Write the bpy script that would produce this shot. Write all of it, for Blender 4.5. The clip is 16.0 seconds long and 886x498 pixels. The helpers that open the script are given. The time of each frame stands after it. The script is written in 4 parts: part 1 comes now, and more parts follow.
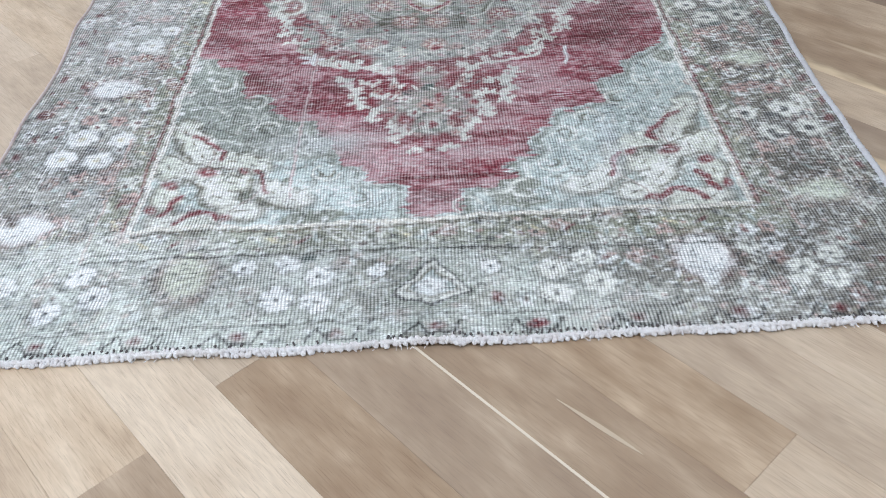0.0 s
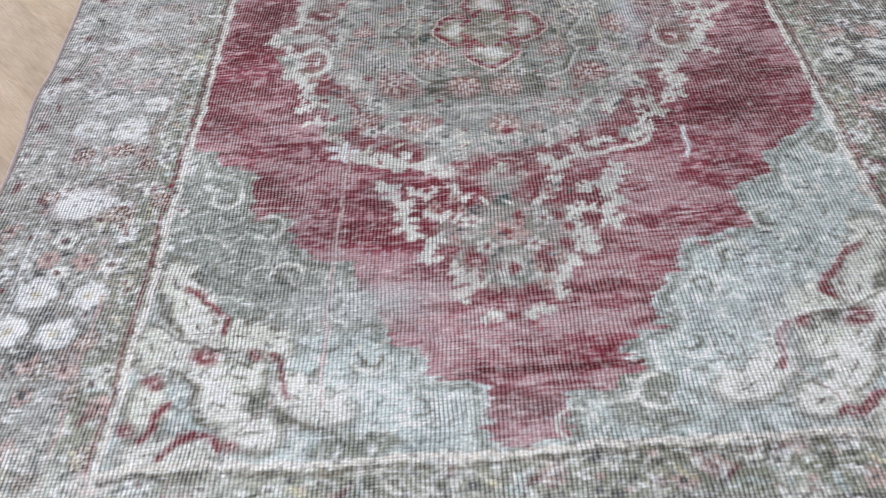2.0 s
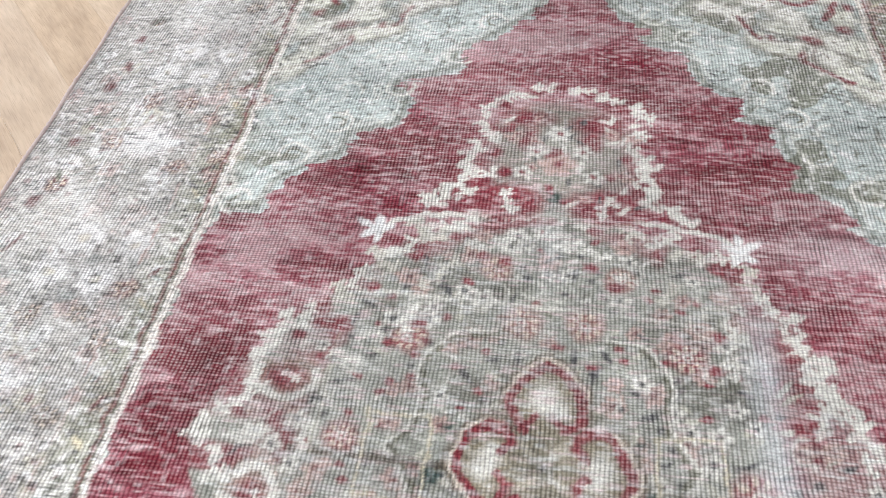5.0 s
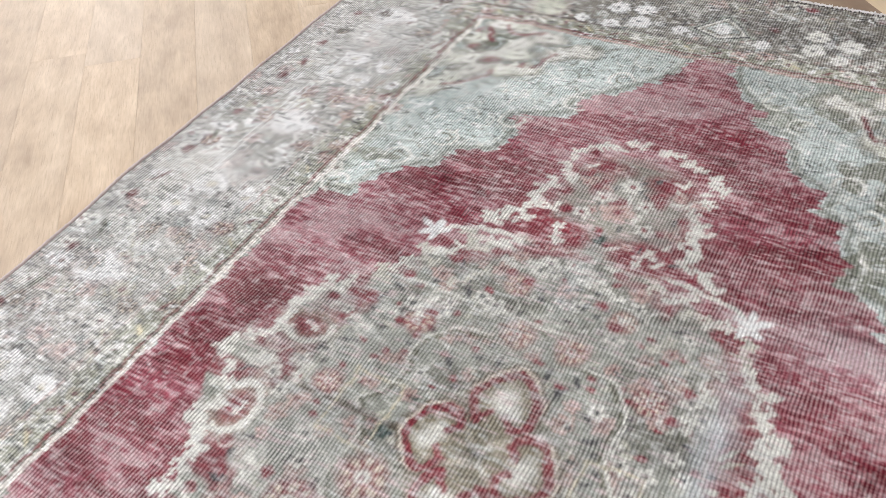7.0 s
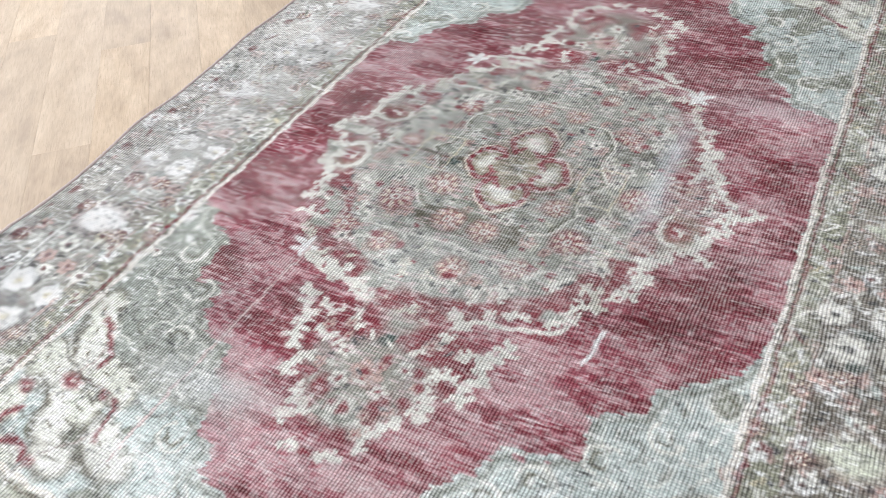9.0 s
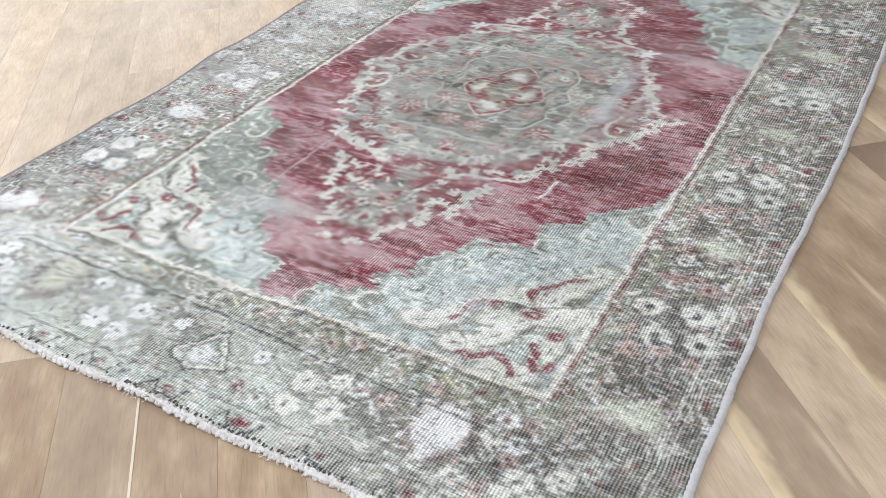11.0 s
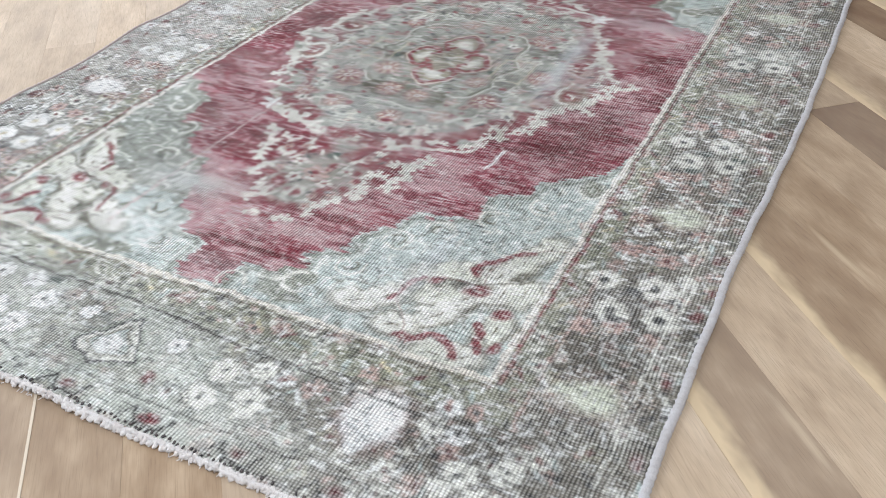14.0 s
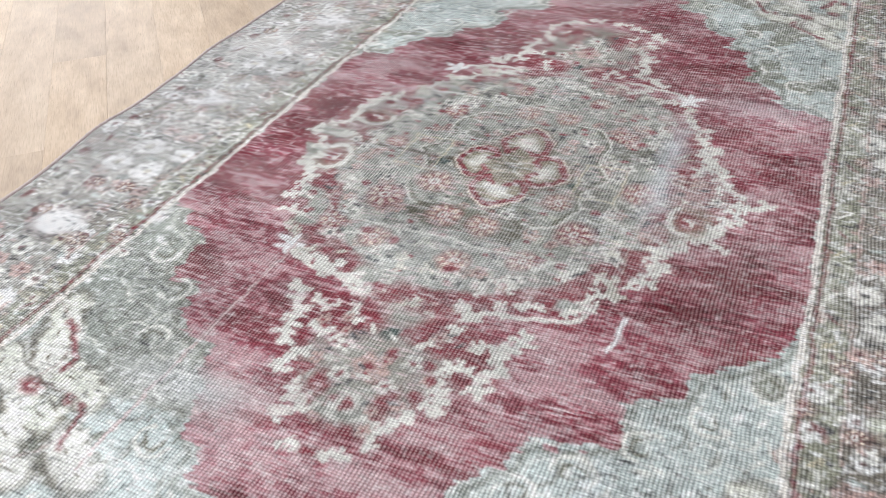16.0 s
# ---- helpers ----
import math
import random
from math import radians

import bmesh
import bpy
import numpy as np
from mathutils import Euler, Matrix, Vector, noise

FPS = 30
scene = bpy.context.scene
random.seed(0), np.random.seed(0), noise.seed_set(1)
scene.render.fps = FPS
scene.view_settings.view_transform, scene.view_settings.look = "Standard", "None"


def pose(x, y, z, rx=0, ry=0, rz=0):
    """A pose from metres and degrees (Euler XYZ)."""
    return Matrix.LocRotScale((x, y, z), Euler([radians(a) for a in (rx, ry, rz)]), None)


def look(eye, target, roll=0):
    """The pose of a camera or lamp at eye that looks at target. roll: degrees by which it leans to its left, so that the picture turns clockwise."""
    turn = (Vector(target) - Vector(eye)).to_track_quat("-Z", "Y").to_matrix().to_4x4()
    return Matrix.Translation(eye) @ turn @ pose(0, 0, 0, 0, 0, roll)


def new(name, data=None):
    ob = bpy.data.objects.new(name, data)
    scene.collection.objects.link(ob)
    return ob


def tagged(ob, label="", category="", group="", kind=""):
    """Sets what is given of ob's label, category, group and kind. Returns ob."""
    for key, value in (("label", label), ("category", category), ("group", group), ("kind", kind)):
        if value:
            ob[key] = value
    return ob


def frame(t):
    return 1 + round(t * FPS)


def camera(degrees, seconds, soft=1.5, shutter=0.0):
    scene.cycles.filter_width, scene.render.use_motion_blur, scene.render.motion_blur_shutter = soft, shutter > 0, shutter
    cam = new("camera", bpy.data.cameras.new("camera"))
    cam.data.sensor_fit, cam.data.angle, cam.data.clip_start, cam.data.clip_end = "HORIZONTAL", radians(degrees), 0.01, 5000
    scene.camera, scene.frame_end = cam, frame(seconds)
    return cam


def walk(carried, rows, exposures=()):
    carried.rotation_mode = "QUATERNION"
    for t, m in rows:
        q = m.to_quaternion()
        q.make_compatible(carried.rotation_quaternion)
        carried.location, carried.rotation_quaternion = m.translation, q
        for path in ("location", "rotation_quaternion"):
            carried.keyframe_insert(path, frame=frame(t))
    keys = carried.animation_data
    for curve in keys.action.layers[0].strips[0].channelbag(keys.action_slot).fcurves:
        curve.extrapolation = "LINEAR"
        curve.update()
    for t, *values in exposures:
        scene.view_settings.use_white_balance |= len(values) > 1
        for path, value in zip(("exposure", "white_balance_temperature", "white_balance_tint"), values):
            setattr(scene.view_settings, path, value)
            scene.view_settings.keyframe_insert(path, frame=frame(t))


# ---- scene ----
cam = camera(53.9, 16.0, 0.75, 0.2)
PATH = [
    (0, (0.004, 0.076, 1.038), (-0.005, 1.595, -0.262), -3.1),
    (0.5, (-0.045, 0.267, 1.028), (-0.041, 1.763, -0.3), -3.4),
    (1, (-0.072, 0.399, 1.025), (-0.068, 1.897, -0.299), -4.4),
    (1.5, (-0.078, 0.554, 1.004), (-0.107, 2.013, -0.364), -5.2),
    (2, (-0.072, 0.763, 1.008), (-0.147, 2.172, -0.409), -6.0),
    (2.5, (-0.106, 0.959, 1.003), (-0.167, 2.331, -0.451), -5.2),
    (3, (-0.135, 1.203, 1.021), (-0.144, 2.564, -0.444), -4.3),
    (3.5, (-0.127, 1.379, 1.021), (-0.156, 2.739, -0.445), -4.6),
    (4, (-0.077, 1.629, 1.018), (-0.206, 2.98, -0.451), -6.1),
    (4.5, (-0.048, 1.778, 1.031), (-0.251, 3.112, -0.445), -5.3),
    (4.7, (-0.045, 1.843, 1.012), (-0.244, 3.186, -0.457), -4.1),
    (6.8, (0.332, 1.877, 1.072), (-0.442, 3.141, -0.271), -5.4),
    (7, (0.355, 1.79, 1.057), (-0.428, 3.06, -0.275), -4.8),
    (7.5, (0.418, 1.573, 1.078), (-0.325, 2.886, -0.235), -4.9),
    (8, (0.479, 1.409, 1.095), (-0.231, 2.718, -0.24), -3.7),
    (8.5, (0.584, 1.257, 1.099), (-0.18, 2.508, -0.263), -5.6),
    (9, (0.633, 1.019, 1.119), (-0.153, 2.315, -0.186), -6.0),
    (9.5, (0.716, 0.808, 1.146), (-0.033, 2.14, -0.143), -3.8),
    (10, (0.887, 0.655, 1.132), (0.058, 2.005, -0.09), -3.7),
    (10.2, (0.931, 0.596, 1.129), (0.069, 1.937, -0.079), -3.9),
    (12.3, (1.022, 0.219, 1.036), (0.248, 1.69, -0.077), -2.2),
    (12.5, (1.022, 0.221, 1.036), (0.252, 1.692, -0.078), -2.4),
    (13, (1.03, 0.243, 1.021), (0.253, 1.709, -0.096), -2.6),
    (13.5, (1.02, 0.32, 0.987), (0.252, 1.765, -0.163), -2.1),
    (14, (0.993, 0.493, 0.975), (0.226, 1.91, -0.21), -2.6),
    (14.5, (0.946, 0.583, 0.973), (0.197, 1.996, -0.228), -1.8),
    (15, (0.803, 0.702, 0.949), (0.118, 2.142, -0.258), -0.4),
    (15.5, (0.657, 0.814, 0.95), (-0.003, 2.279, -0.241), -1.6),
    (16, (0.508, 0.96, 0.93), (-0.176, 2.424, -0.249), -2.9),
]
EXPOSURES = [(0, -0.26, 6020, 8), (1.5, -0.40, 6300, 11), (2.5, -0.40, 6450, 14), (3.0, 0.0, 6600, 14), (4.5, 0.1, 6650, 12), (7, -0.02, 6800, 12), (9, 0.0, 6600, 10), (10.2, -0.02, 6550, 8), (12.3, -0.17, 6450, 9), (14, -0.15, 6470, 9), (16, -0.06, 6580, 11)]
walk(cam, [(t, look(eye, target, roll)) for t, eye, target, roll in PATH], EXPOSURES)

# ---- light ----
world = bpy.data.worlds.new("sky")
scene.world = world
world.use_nodes = True
wn = world.node_tree.nodes
sky = wn.new("ShaderNodeTexSky")
sky.sky_type, sky.sun_disc = "NISHITA", False
sky.sun_elevation, sky.sun_rotation = radians(40), radians(90)
wn["Background"].inputs[1].default_value = 0.08
world.node_tree.links.new(sky.outputs[0], wn["Background"].inputs[0])

# daylight standing in the three window openings of the west wall
WINDOWS = ((-0.9, 0.9), (2.1, 3.7), (4.6, 6.2))
WALL_W, WALL_E, WALL_S, WALL_N, CEILING = -4.2, 3.6, -2.6, 7.0, 2.7
SILL, HEAD = 0.45, 2.3
for y0, y1 in WINDOWS:
    d = bpy.data.lights.new("window_light", "AREA")
    d.shape, d.size, d.size_y, d.energy, d.color = "RECTANGLE", y1 - y0, HEAD - SILL, 74, (0.86, 0.915, 1.0)
    new("window_light", d).matrix_world = look((WALL_W - 0.02, (y0 + y1) / 2, (SILL + HEAD) / 2), (0, (y0 + y1) / 2, 1.1))
# unseen soft fill added under the ceiling, the two over the near end turned up brighter
for x, y in ((-1.6, 0.2), (-1.6, 4.2), (1.6, 0.2), (1.6, 4.2)):
    d = bpy.data.lights.new("fill_light", "AREA")
    d.shape, d.size, d.energy, d.color = "SQUARE", 1.2, 50 if y < 2 else 13, (0.88, 0.925, 1.0)
    new("fill_light", d).matrix_world = look((x, y, CEILING - 0.03), (x, y + 0.001, 0))


# ---- node helpers ----
class Nodes:
    def __init__(self, name):
        self.mat = bpy.data.materials.new(name)
        self.mat.use_nodes = True
        self.tree = self.mat.node_tree
        self.bsdf = self.tree.nodes["Principled BSDF"]

    def add(self, kind, **inputs):
        n = self.tree.nodes.new(kind)
        for k, v in inputs.items():
            self.put(n.inputs[int(k[1:])], v)
        return n

    def put(self, socket, v):
        if isinstance(v, bpy.types.NodeSocket):
            self.tree.links.new(v, socket)
        else:
            socket.default_value = v

    def math(self, op, a, b=0.0, c=0.0):
        n = self.add("ShaderNodeMath", i0=a, i1=b, i2=c)
        n.operation = op
        return n.outputs[0]

    def mix(self, f, a, b, blend="MIX"):
        n = self.tree.nodes.new("ShaderNodeMix")
        n.data_type, n.blend_type = "RGBA", blend
        for i, v in ((0, f), (6, a), (7, b)):
            self.put(n.inputs[i], v)
        return n.outputs[2]

    def ramp(self, f, stops):
        n = self.add("ShaderNodeValToRGB", i0=f)
        e = n.color_ramp.elements
        while len(e) < len(stops):
            e.new(0.5)
        for el, (p, c) in zip(e, stops):
            el.position, el.color = p, c
        return n.outputs[0]

    def noise(self, vec, scale, detail=3.0, rough=0.55):
        n = self.tree.nodes.new("ShaderNodeTexNoise")
        self.put(n.inputs["Vector"], vec)
        n.inputs["Scale"].default_value, n.inputs["Detail"].default_value, n.inputs["Roughness"].default_value = scale, detail, rough
        return n.outputs[0]

    def mapping(self, vec, scale=(1, 1, 1)):
        n = self.tree.nodes.new("ShaderNodeMapping")
        self.put(n.inputs[0], vec)
        n.inputs[3].default_value = scale
        return n.outputs[0]

    def bump(self, height, strength, distance):
        n = self.tree.nodes.new("ShaderNodeBump")
        n.inputs["Strength"].default_value, n.inputs["Distance"].default_value = strength, distance
        self.put(n.inputs["Height"], height)
        self.put(self.bsdf.inputs["Normal"], n.outputs[0])


def grey(v):
    return (v, v, v, 1)


def pile_material():
    """Worn wool: knot colours from the mesh, with the cotton warps and wefts showing between them."""
    m = Nodes("worn_wool_pile")
    co = m.add("ShaderNodeTexCoord").outputs["Object"]
    xyz = m.add("ShaderNodeSeparateXYZ", i0=co)
    knots = m.tree.nodes.new("ShaderNodeAttribute")
    knots.attribute_name = "knots"
    wear = m.tree.nodes.new("ShaderNodeAttribute")
    wear.attribute_name = "wear"
    drift = m.noise(co, 9.0, 2)
    fine = m.noise(co, 300.0, 1)
    warp = m.math("SINE", m.math("ADD", m.math("MULTIPLY", xyz.outputs[0], 2 * math.pi / WARP), m.math("MULTIPLY", drift, 11.0)))
    weft = m.math("SINE", m.math("ADD", m.math("MULTIPLY", xyz.outputs[1], 2 * math.pi / WEFT), m.math("MULTIPLY", m.noise(co, 22.0, 3), 16.0)))
    patch = m.noise(m.mapping(co, (1, 1.6, 1)), 5.0, 3)
    # cotton shows where the pile is thin
    lift = m.math("MULTIPLY_ADD", warp, 0.5, 0.5)
    cross = m.math("MULTIPLY_ADD", weft, 0.5, 0.5)
    broken = m.noise(m.mapping(co, (60, 230, 1)), 1.0, 2)
    thin = m.math("MULTIPLY", wear.outputs["Fac"], m.math("MULTIPLY_ADD", patch, 2.4, -0.7))
    show = m.math("MULTIPLY", m.math("MULTIPLY", m.math("MULTIPLY_ADD", lift, 0.95, 0.1), m.math("MULTIPLY_ADD", cross, 0.6, 0.4)), thin)
    show = m.math("MINIMUM", m.math("MAXIMUM", m.math("MULTIPLY", show, m.math("MULTIPLY_ADD", broken, 1.6, 0.25)), 0.0), 0.85)
    # bared cotton keeps a tint of the dye
    cotton = m.mix(0.28, (0.78, 0.79, 0.76, 1), knots.outputs["Color"])
    col = m.mix(show, knots.outputs["Color"], cotton)
    # shade in the gaps between threads, darkened into the colour, warp and weft by turns
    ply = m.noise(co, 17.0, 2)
    warp_shade = m.math("MULTIPLY", m.math("POWER", m.math("SUBTRACT", 1.0, lift), 1.5), m.math("MULTIPLY_ADD", ply, 1.0, -0.13))
    weft_shade = m.math("MULTIPLY", m.math("POWER", m.math("SUBTRACT", 1.0, cross), 1.6), m.math("MULTIPLY_ADD", m.math("MULTIPLY", m.noise(co, 6.0, 3), broken), 1.1, -0.10))
    warp_shade, weft_shade = m.math("MAXIMUM", warp_shade, 0.0), m.math("MINIMUM", m.math("MAXIMUM", weft_shade, 0.0), 0.85)
    level = m.math("MULTIPLY", m.math("MULTIPLY", m.math("SUBTRACT", 1.0, warp_shade), m.math("SUBTRACT", 1.0, weft_shade)), 1.17)
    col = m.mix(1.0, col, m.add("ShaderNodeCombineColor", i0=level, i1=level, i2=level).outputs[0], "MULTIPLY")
    col = m.mix(1.0, col, m.ramp(fine, [(0.25, grey(0.68)), (0.75, grey(1.0))]), "MULTIPLY")
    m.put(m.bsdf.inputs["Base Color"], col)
    m.bsdf.inputs["Roughness"].default_value = 0.85
    m.bsdf.inputs["Specular IOR Level"].default_value = 0.12
    m.bsdf.inputs["Sheen Weight"].default_value = 0.05
    m.bsdf.inputs["Sheen Roughness"].default_value = 0.4
    h = m.math("ADD", m.math("ADD", m.math("MULTIPLY", warp, 0.5), m.math("MULTIPLY", weft, 0.35)), m.math("MULTIPLY", fine, 1.2))
    m.bump(h, 0.3, 0.001)
    return m.mat


def cotton_material(name, colour, stain):
    m = Nodes(name)
    co = m.add("ShaderNodeTexCoord").outputs["Object"]
    n = m.noise(co, 60.0, 4)
    col = m.mix(m.ramp(n, [(0.35, grey(0)), (0.75, grey(1))]), colour, stain)
    col = m.mix(m.ramp(m.noise(co, 700.0, 2), [(0.3, grey(0.0)), (0.7, grey(0.35))]), col, (0.30, 0.27, 0.26, 1))
    m.put(m.bsdf.inputs["Base Color"], col)
    m.bsdf.inputs["Roughness"].default_value = 0.9
    m.bsdf.inputs["Specular IOR Level"].default_value = 0.15
    m.bump(m.noise(co, 900.0, 2), 0.6, 0.001)
    return m.mat


def oak_material():
    """Pale oiled oak; the tone of each board comes from its own colour, its grain from a random shift."""
    m = Nodes("pale_oak")
    info = m.add("ShaderNodeObjectInfo")
    co = m.add("ShaderNodeTexCoord").outputs["Object"]
    shift = m.add("ShaderNodeCombineXYZ", i0=m.math("MULTIPLY", info.outputs["Random"], 91.0), i1=m.math("MULTIPLY", info.outputs["Random"], 37.0), i2=0.0)
    vec = m.add("ShaderNodeVectorMath", i0=co, i1=shift.outputs[0]).outputs[0]
    # broad cathedral figure, fine pores and pale sapwood streaks, all drawn out along the board
    figure = m.noise(m.mapping(vec, (1.3, 9.0, 1)), 2.2, 4, 0.6)
    rings = m.math("FRACT", m.math("MULTIPLY", figure, 9.0))
    rings = m.math("MULTIPLY", m.math("ABSOLUTE", m.math("SUBTRACT", rings, 0.5)), 2.0)
    pores = m.noise(m.mapping(vec, (6.0, 170.0, 1)), 3.0, 3, 0.6)
    sap = m.noise(m.mapping(vec, (0.9, 6.5, 1)), 2.6, 2, 0.5)
    blotch = m.noise(m.mapping(vec, (2.0, 5.0, 1)), 3.2, 3, 0.55)
    tone = m.add("ShaderNodeSeparateColor", i0=info.outputs["Color"])
    col = m.ramp(m.math("ADD", m.math("ADD", tone.outputs[0], m.math("MULTIPLY_ADD", m.add("ShaderNodeNewGeometry").outputs["Random Per Island"], 0.24, -0.12)), m.math("MULTIPLY", m.math("SUBTRACT", blotch, 0.5), 0.8)),
                 [(0.0, (0.20, 0.120, 0.070, 1)), (0.35, (0.35, 0.25, 0.163, 1)), (0.65, (0.55, 0.425, 0.30, 1)), (1.0, (0.74, 0.61, 0.465, 1))])
    col = m.mix(m.math("MULTIPLY", rings, 0.16), col, (0.20, 0.125, 0.07, 1))
    col = m.mix(m.ramp(pores, [(0.52, grey(0.0)), (0.72, grey(0.4))]), col, (0.16, 0.10, 0.06, 1))
    col = m.mix(m.ramp(sap, [(0.66, grey(0.0)), (0.74, grey(0.5))]), col, (0.64, 0.52, 0.37, 1))
    col = m.mix(m.math("MULTIPLY", tone.outputs[1], 0.5), col, (0.40, 0.36, 0.32, 1))
    side = m.add("ShaderNodeSeparateXYZ", i0=co).outputs[1]
    rim = m.math("MULTIPLY_ADD", m.math("SUBTRACT", m.noise(m.mapping(vec, (2.2, 5, 1)), 3.0, 3), 0.5), 0.12, m.math("SUBTRACT", -0.030, side))
    rim = m.ramp(m.math("MULTIPLY", rim, 30.0), [(0.0, grey(0.0)), (1.0, grey(0.92))])
    col = m.mix(m.math("MULTIPLY", rim, tone.outputs[2]), col, (0.66, 0.53, 0.36, 1))
    m.put(m.bsdf.inputs["Base Color"], col)
    m.put(m.bsdf.inputs["Roughness"], m.math("MULTIPLY_ADD", pores, 0.12, m.math("MULTIPLY_ADD", blotch, 0.16, 0.43)))
    m.bsdf.inputs["Specular IOR Level"].default_value = 0.34
    m.bump(m.math("ADD", m.math("MULTIPLY", pores, 0.6), m.math("MULTIPLY", figure, 0.3)), 0.12, 0.001)
    return m.mat


def plaster_material(name, colour):
    m = Nodes(name)
    co = m.add("ShaderNodeTexCoord").outputs["Object"]
    m.put(m.bsdf.inputs["Base Color"], m.mix(m.noise(co, 3.0, 4), colour, tuple(c * 0.93 for c in colour[:3]) + (1,)))
    m.bsdf.inputs["Roughness"].default_value = 0.8
    m.bump(m.noise(co, 120.0, 3), 0.1, 0.001)
    return m.mat


WARP, WEFT = 0.0062, 0.0050
PILE = pile_material()
FRINGE = cotton_material("white_cotton_fringe", (0.84, 0.84, 0.85, 1), (0.70, 0.66, 0.66, 1))
CORD = cotton_material("grey_white_binding", (0.58, 0.59, 0.62, 1), (0.48, 0.47, 0.49, 1))
ROSE_CORD = cotton_material("rose_grey_binding", (0.58, 0.50, 0.49, 1), (0.45, 0.36, 0.36, 1))
DARK_THREAD = cotton_material("dark_wool_thread", (0.035, 0.035, 0.04, 1), (0.07, 0.06, 0.06, 1))
OAK = oak_material()
PLASTER = plaster_material("white_plaster", (0.80, 0.79, 0.77, 1))
FILLER = plaster_material("pale_wood_filler", (0.68, 0.60, 0.49, 1))
SAPWOOD = plaster_material("pale_sapwood", (0.52, 0.42, 0.31, 1))
BROWN_CHIP = plaster_material("brown_bark_chip", (0.10, 0.045, 0.03, 1))


# ---- mesh helpers ----
def part(name, bm, material, parent=None, label=""):
    me = bpy.data.meshes.new(name)
    bm.to_mesh(me)
    bm.free()
    me.materials.append(material)
    ob = new(name, me)
    ob.parent = parent
    return tagged(ob, label)


def box(bm, x0, y0, z0, x1, y1, z1):
    m = Matrix.Translation(((x0 + x1) / 2, (y0 + y1) / 2, (z0 + z1) / 2)) @ Matrix.Diagonal((x1 - x0, y1 - y0, z1 - z0, 1))
    return bmesh.ops.create_cube(bm, size=1, matrix=m)["verts"]


def mesh_from_arrays(name, verts, quads, material, parent):
    me = bpy.data.meshes.new(name)
    me.vertices.add(len(verts))
    me.vertices.foreach_set("co", verts.astype(np.float32).ravel())
    me.loops.add(quads.size)
    me.loops.foreach_set("vertex_index", quads.astype(np.int32).ravel())
    me.polygons.add(len(quads))
    me.polygons.foreach_set("loop_start", np.arange(0, quads.size, 4, dtype=np.int32))
    me.polygons.foreach_set("use_smooth", np.ones(len(quads), dtype=bool))
    me.update(calc_edges=True)
    me.materials.append(material)
    ob = new(name, me)
    ob.parent = parent
    return ob


# ---- the room ----
FLOOR_Z = -0.007
bm = bmesh.new()
box(bm, WALL_W - 0.2, WALL_S - 0.2, FLOOR_Z - 0.12, WALL_E + 0.2, WALL_N + 0.2, FLOOR_Z - 0.02)
floor = tagged(part("floor", bm, PLASTER), "pale oak plank floor laid on the diagonal", "floor", kind="structure")

bm = bmesh.new()
box(bm, WALL_W - 0.2, WALL_S - 0.2, CEILING, WALL_E + 0.2, WALL_N + 0.2, CEILING + 0.15)
tagged(part("ceiling", bm, PLASTER), "plain white plaster ceiling", "ceiling", kind="structure")
for name, x0, y0, x1, y1 in (("wall_east", WALL_E, WALL_S, WALL_E + 0.2, WALL_N), ("wall_north", WALL_W - 0.2, WALL_N, WALL_E + 0.2, WALL_N + 0.2),
                             ("wall_south", WALL_W - 0.2, WALL_S - 0.2, WALL_E + 0.2, WALL_S)):
    bm = bmesh.new()
    box(bm, x0, y0, FLOOR_Z - 0.02, x1, y1, CEILING)
    tagged(part(name, bm, PLASTER), "plain white plaster wall", "wall", kind="structure")
bm = bmesh.new()
edges = [WALL_S] + [v for w in WINDOWS for v in w] + [WALL_N]
for y0, y1 in zip(edges[::2], edges[1::2]):
    box(bm, WALL_W - 0.2, y0, FLOOR_Z - 0.02, WALL_W, y1, CEILING)
for y0, y1 in WINDOWS:
    box(bm, WALL_W - 0.2, y0, FLOOR_Z - 0.02, WALL_W, y1, SILL)
    box(bm, WALL_W - 0.2, y0, HEAD, WALL_W, y1, CEILING)
tagged(part("wall_west", bm, PLASTER), "white plaster wall with three window openings", "wall", kind="structure")


# ---- the rug's drawing, knot by knot ----
CX, CY = -0.016, 2.44           # middle of the medallion
STEP = 0.0026
NEAR, FAR = 1.062, 3.992
rng = np.random.default_rng(7)


def left_edge(y):
    return np.interp(y, (1.0, 1.5, 1.85, 2.03, 2.25, 2.55, 2.85, 3.15, 3.6, 4.0), (-0.938, -0.940, -0.948, -0.938, -0.955, -0.968, -0.982, -0.992, -1.002, -1.006))


def right_edge(y):
    return np.interp(y, (1.0, 1.85, 2.1, 2.4, 2.9, 4.0), (0.860, 0.860, 0.874, 0.888, 0.894, 0.896))


NX, NY = int(1.84 / STEP), int((FAR - NEAR) / STEP)
gs, gr = np.meshgrid(np.linspace(0, 1, NX), np.linspace(0, 1, NY))
Y = NEAR + (FAR - NEAR) * gr
X = left_edge(Y) + (right_edge(Y) - left_edge(Y)) * gs


def lattice(x, y, sx, sy, seed):
    """Smooth noise from 0 to 1, with cells sx by sy metres."""
    r = np.random.default_rng(seed)
    n, k = 257, 263
    g = r.random((n, k))
    u, v = (x + 5) / sx, (y + 5) / sy
    i, j = np.floor(u).astype(int), np.floor(v).astype(int)
    fu, fv = u - i, v - j
    fu, fv = fu * fu * (3 - 2 * fu), fv * fv * (3 - 2 * fv)
    i0, i1, j0, j1 = i % n, (i + 1) % n, j % k, (j + 1) % k
    return (g[i0, j0] * (1 - fu) + g[i1, j0] * fu) * (1 - fv) + (g[i0, j1] * (1 - fu) + g[i1, j1] * fu) * fv


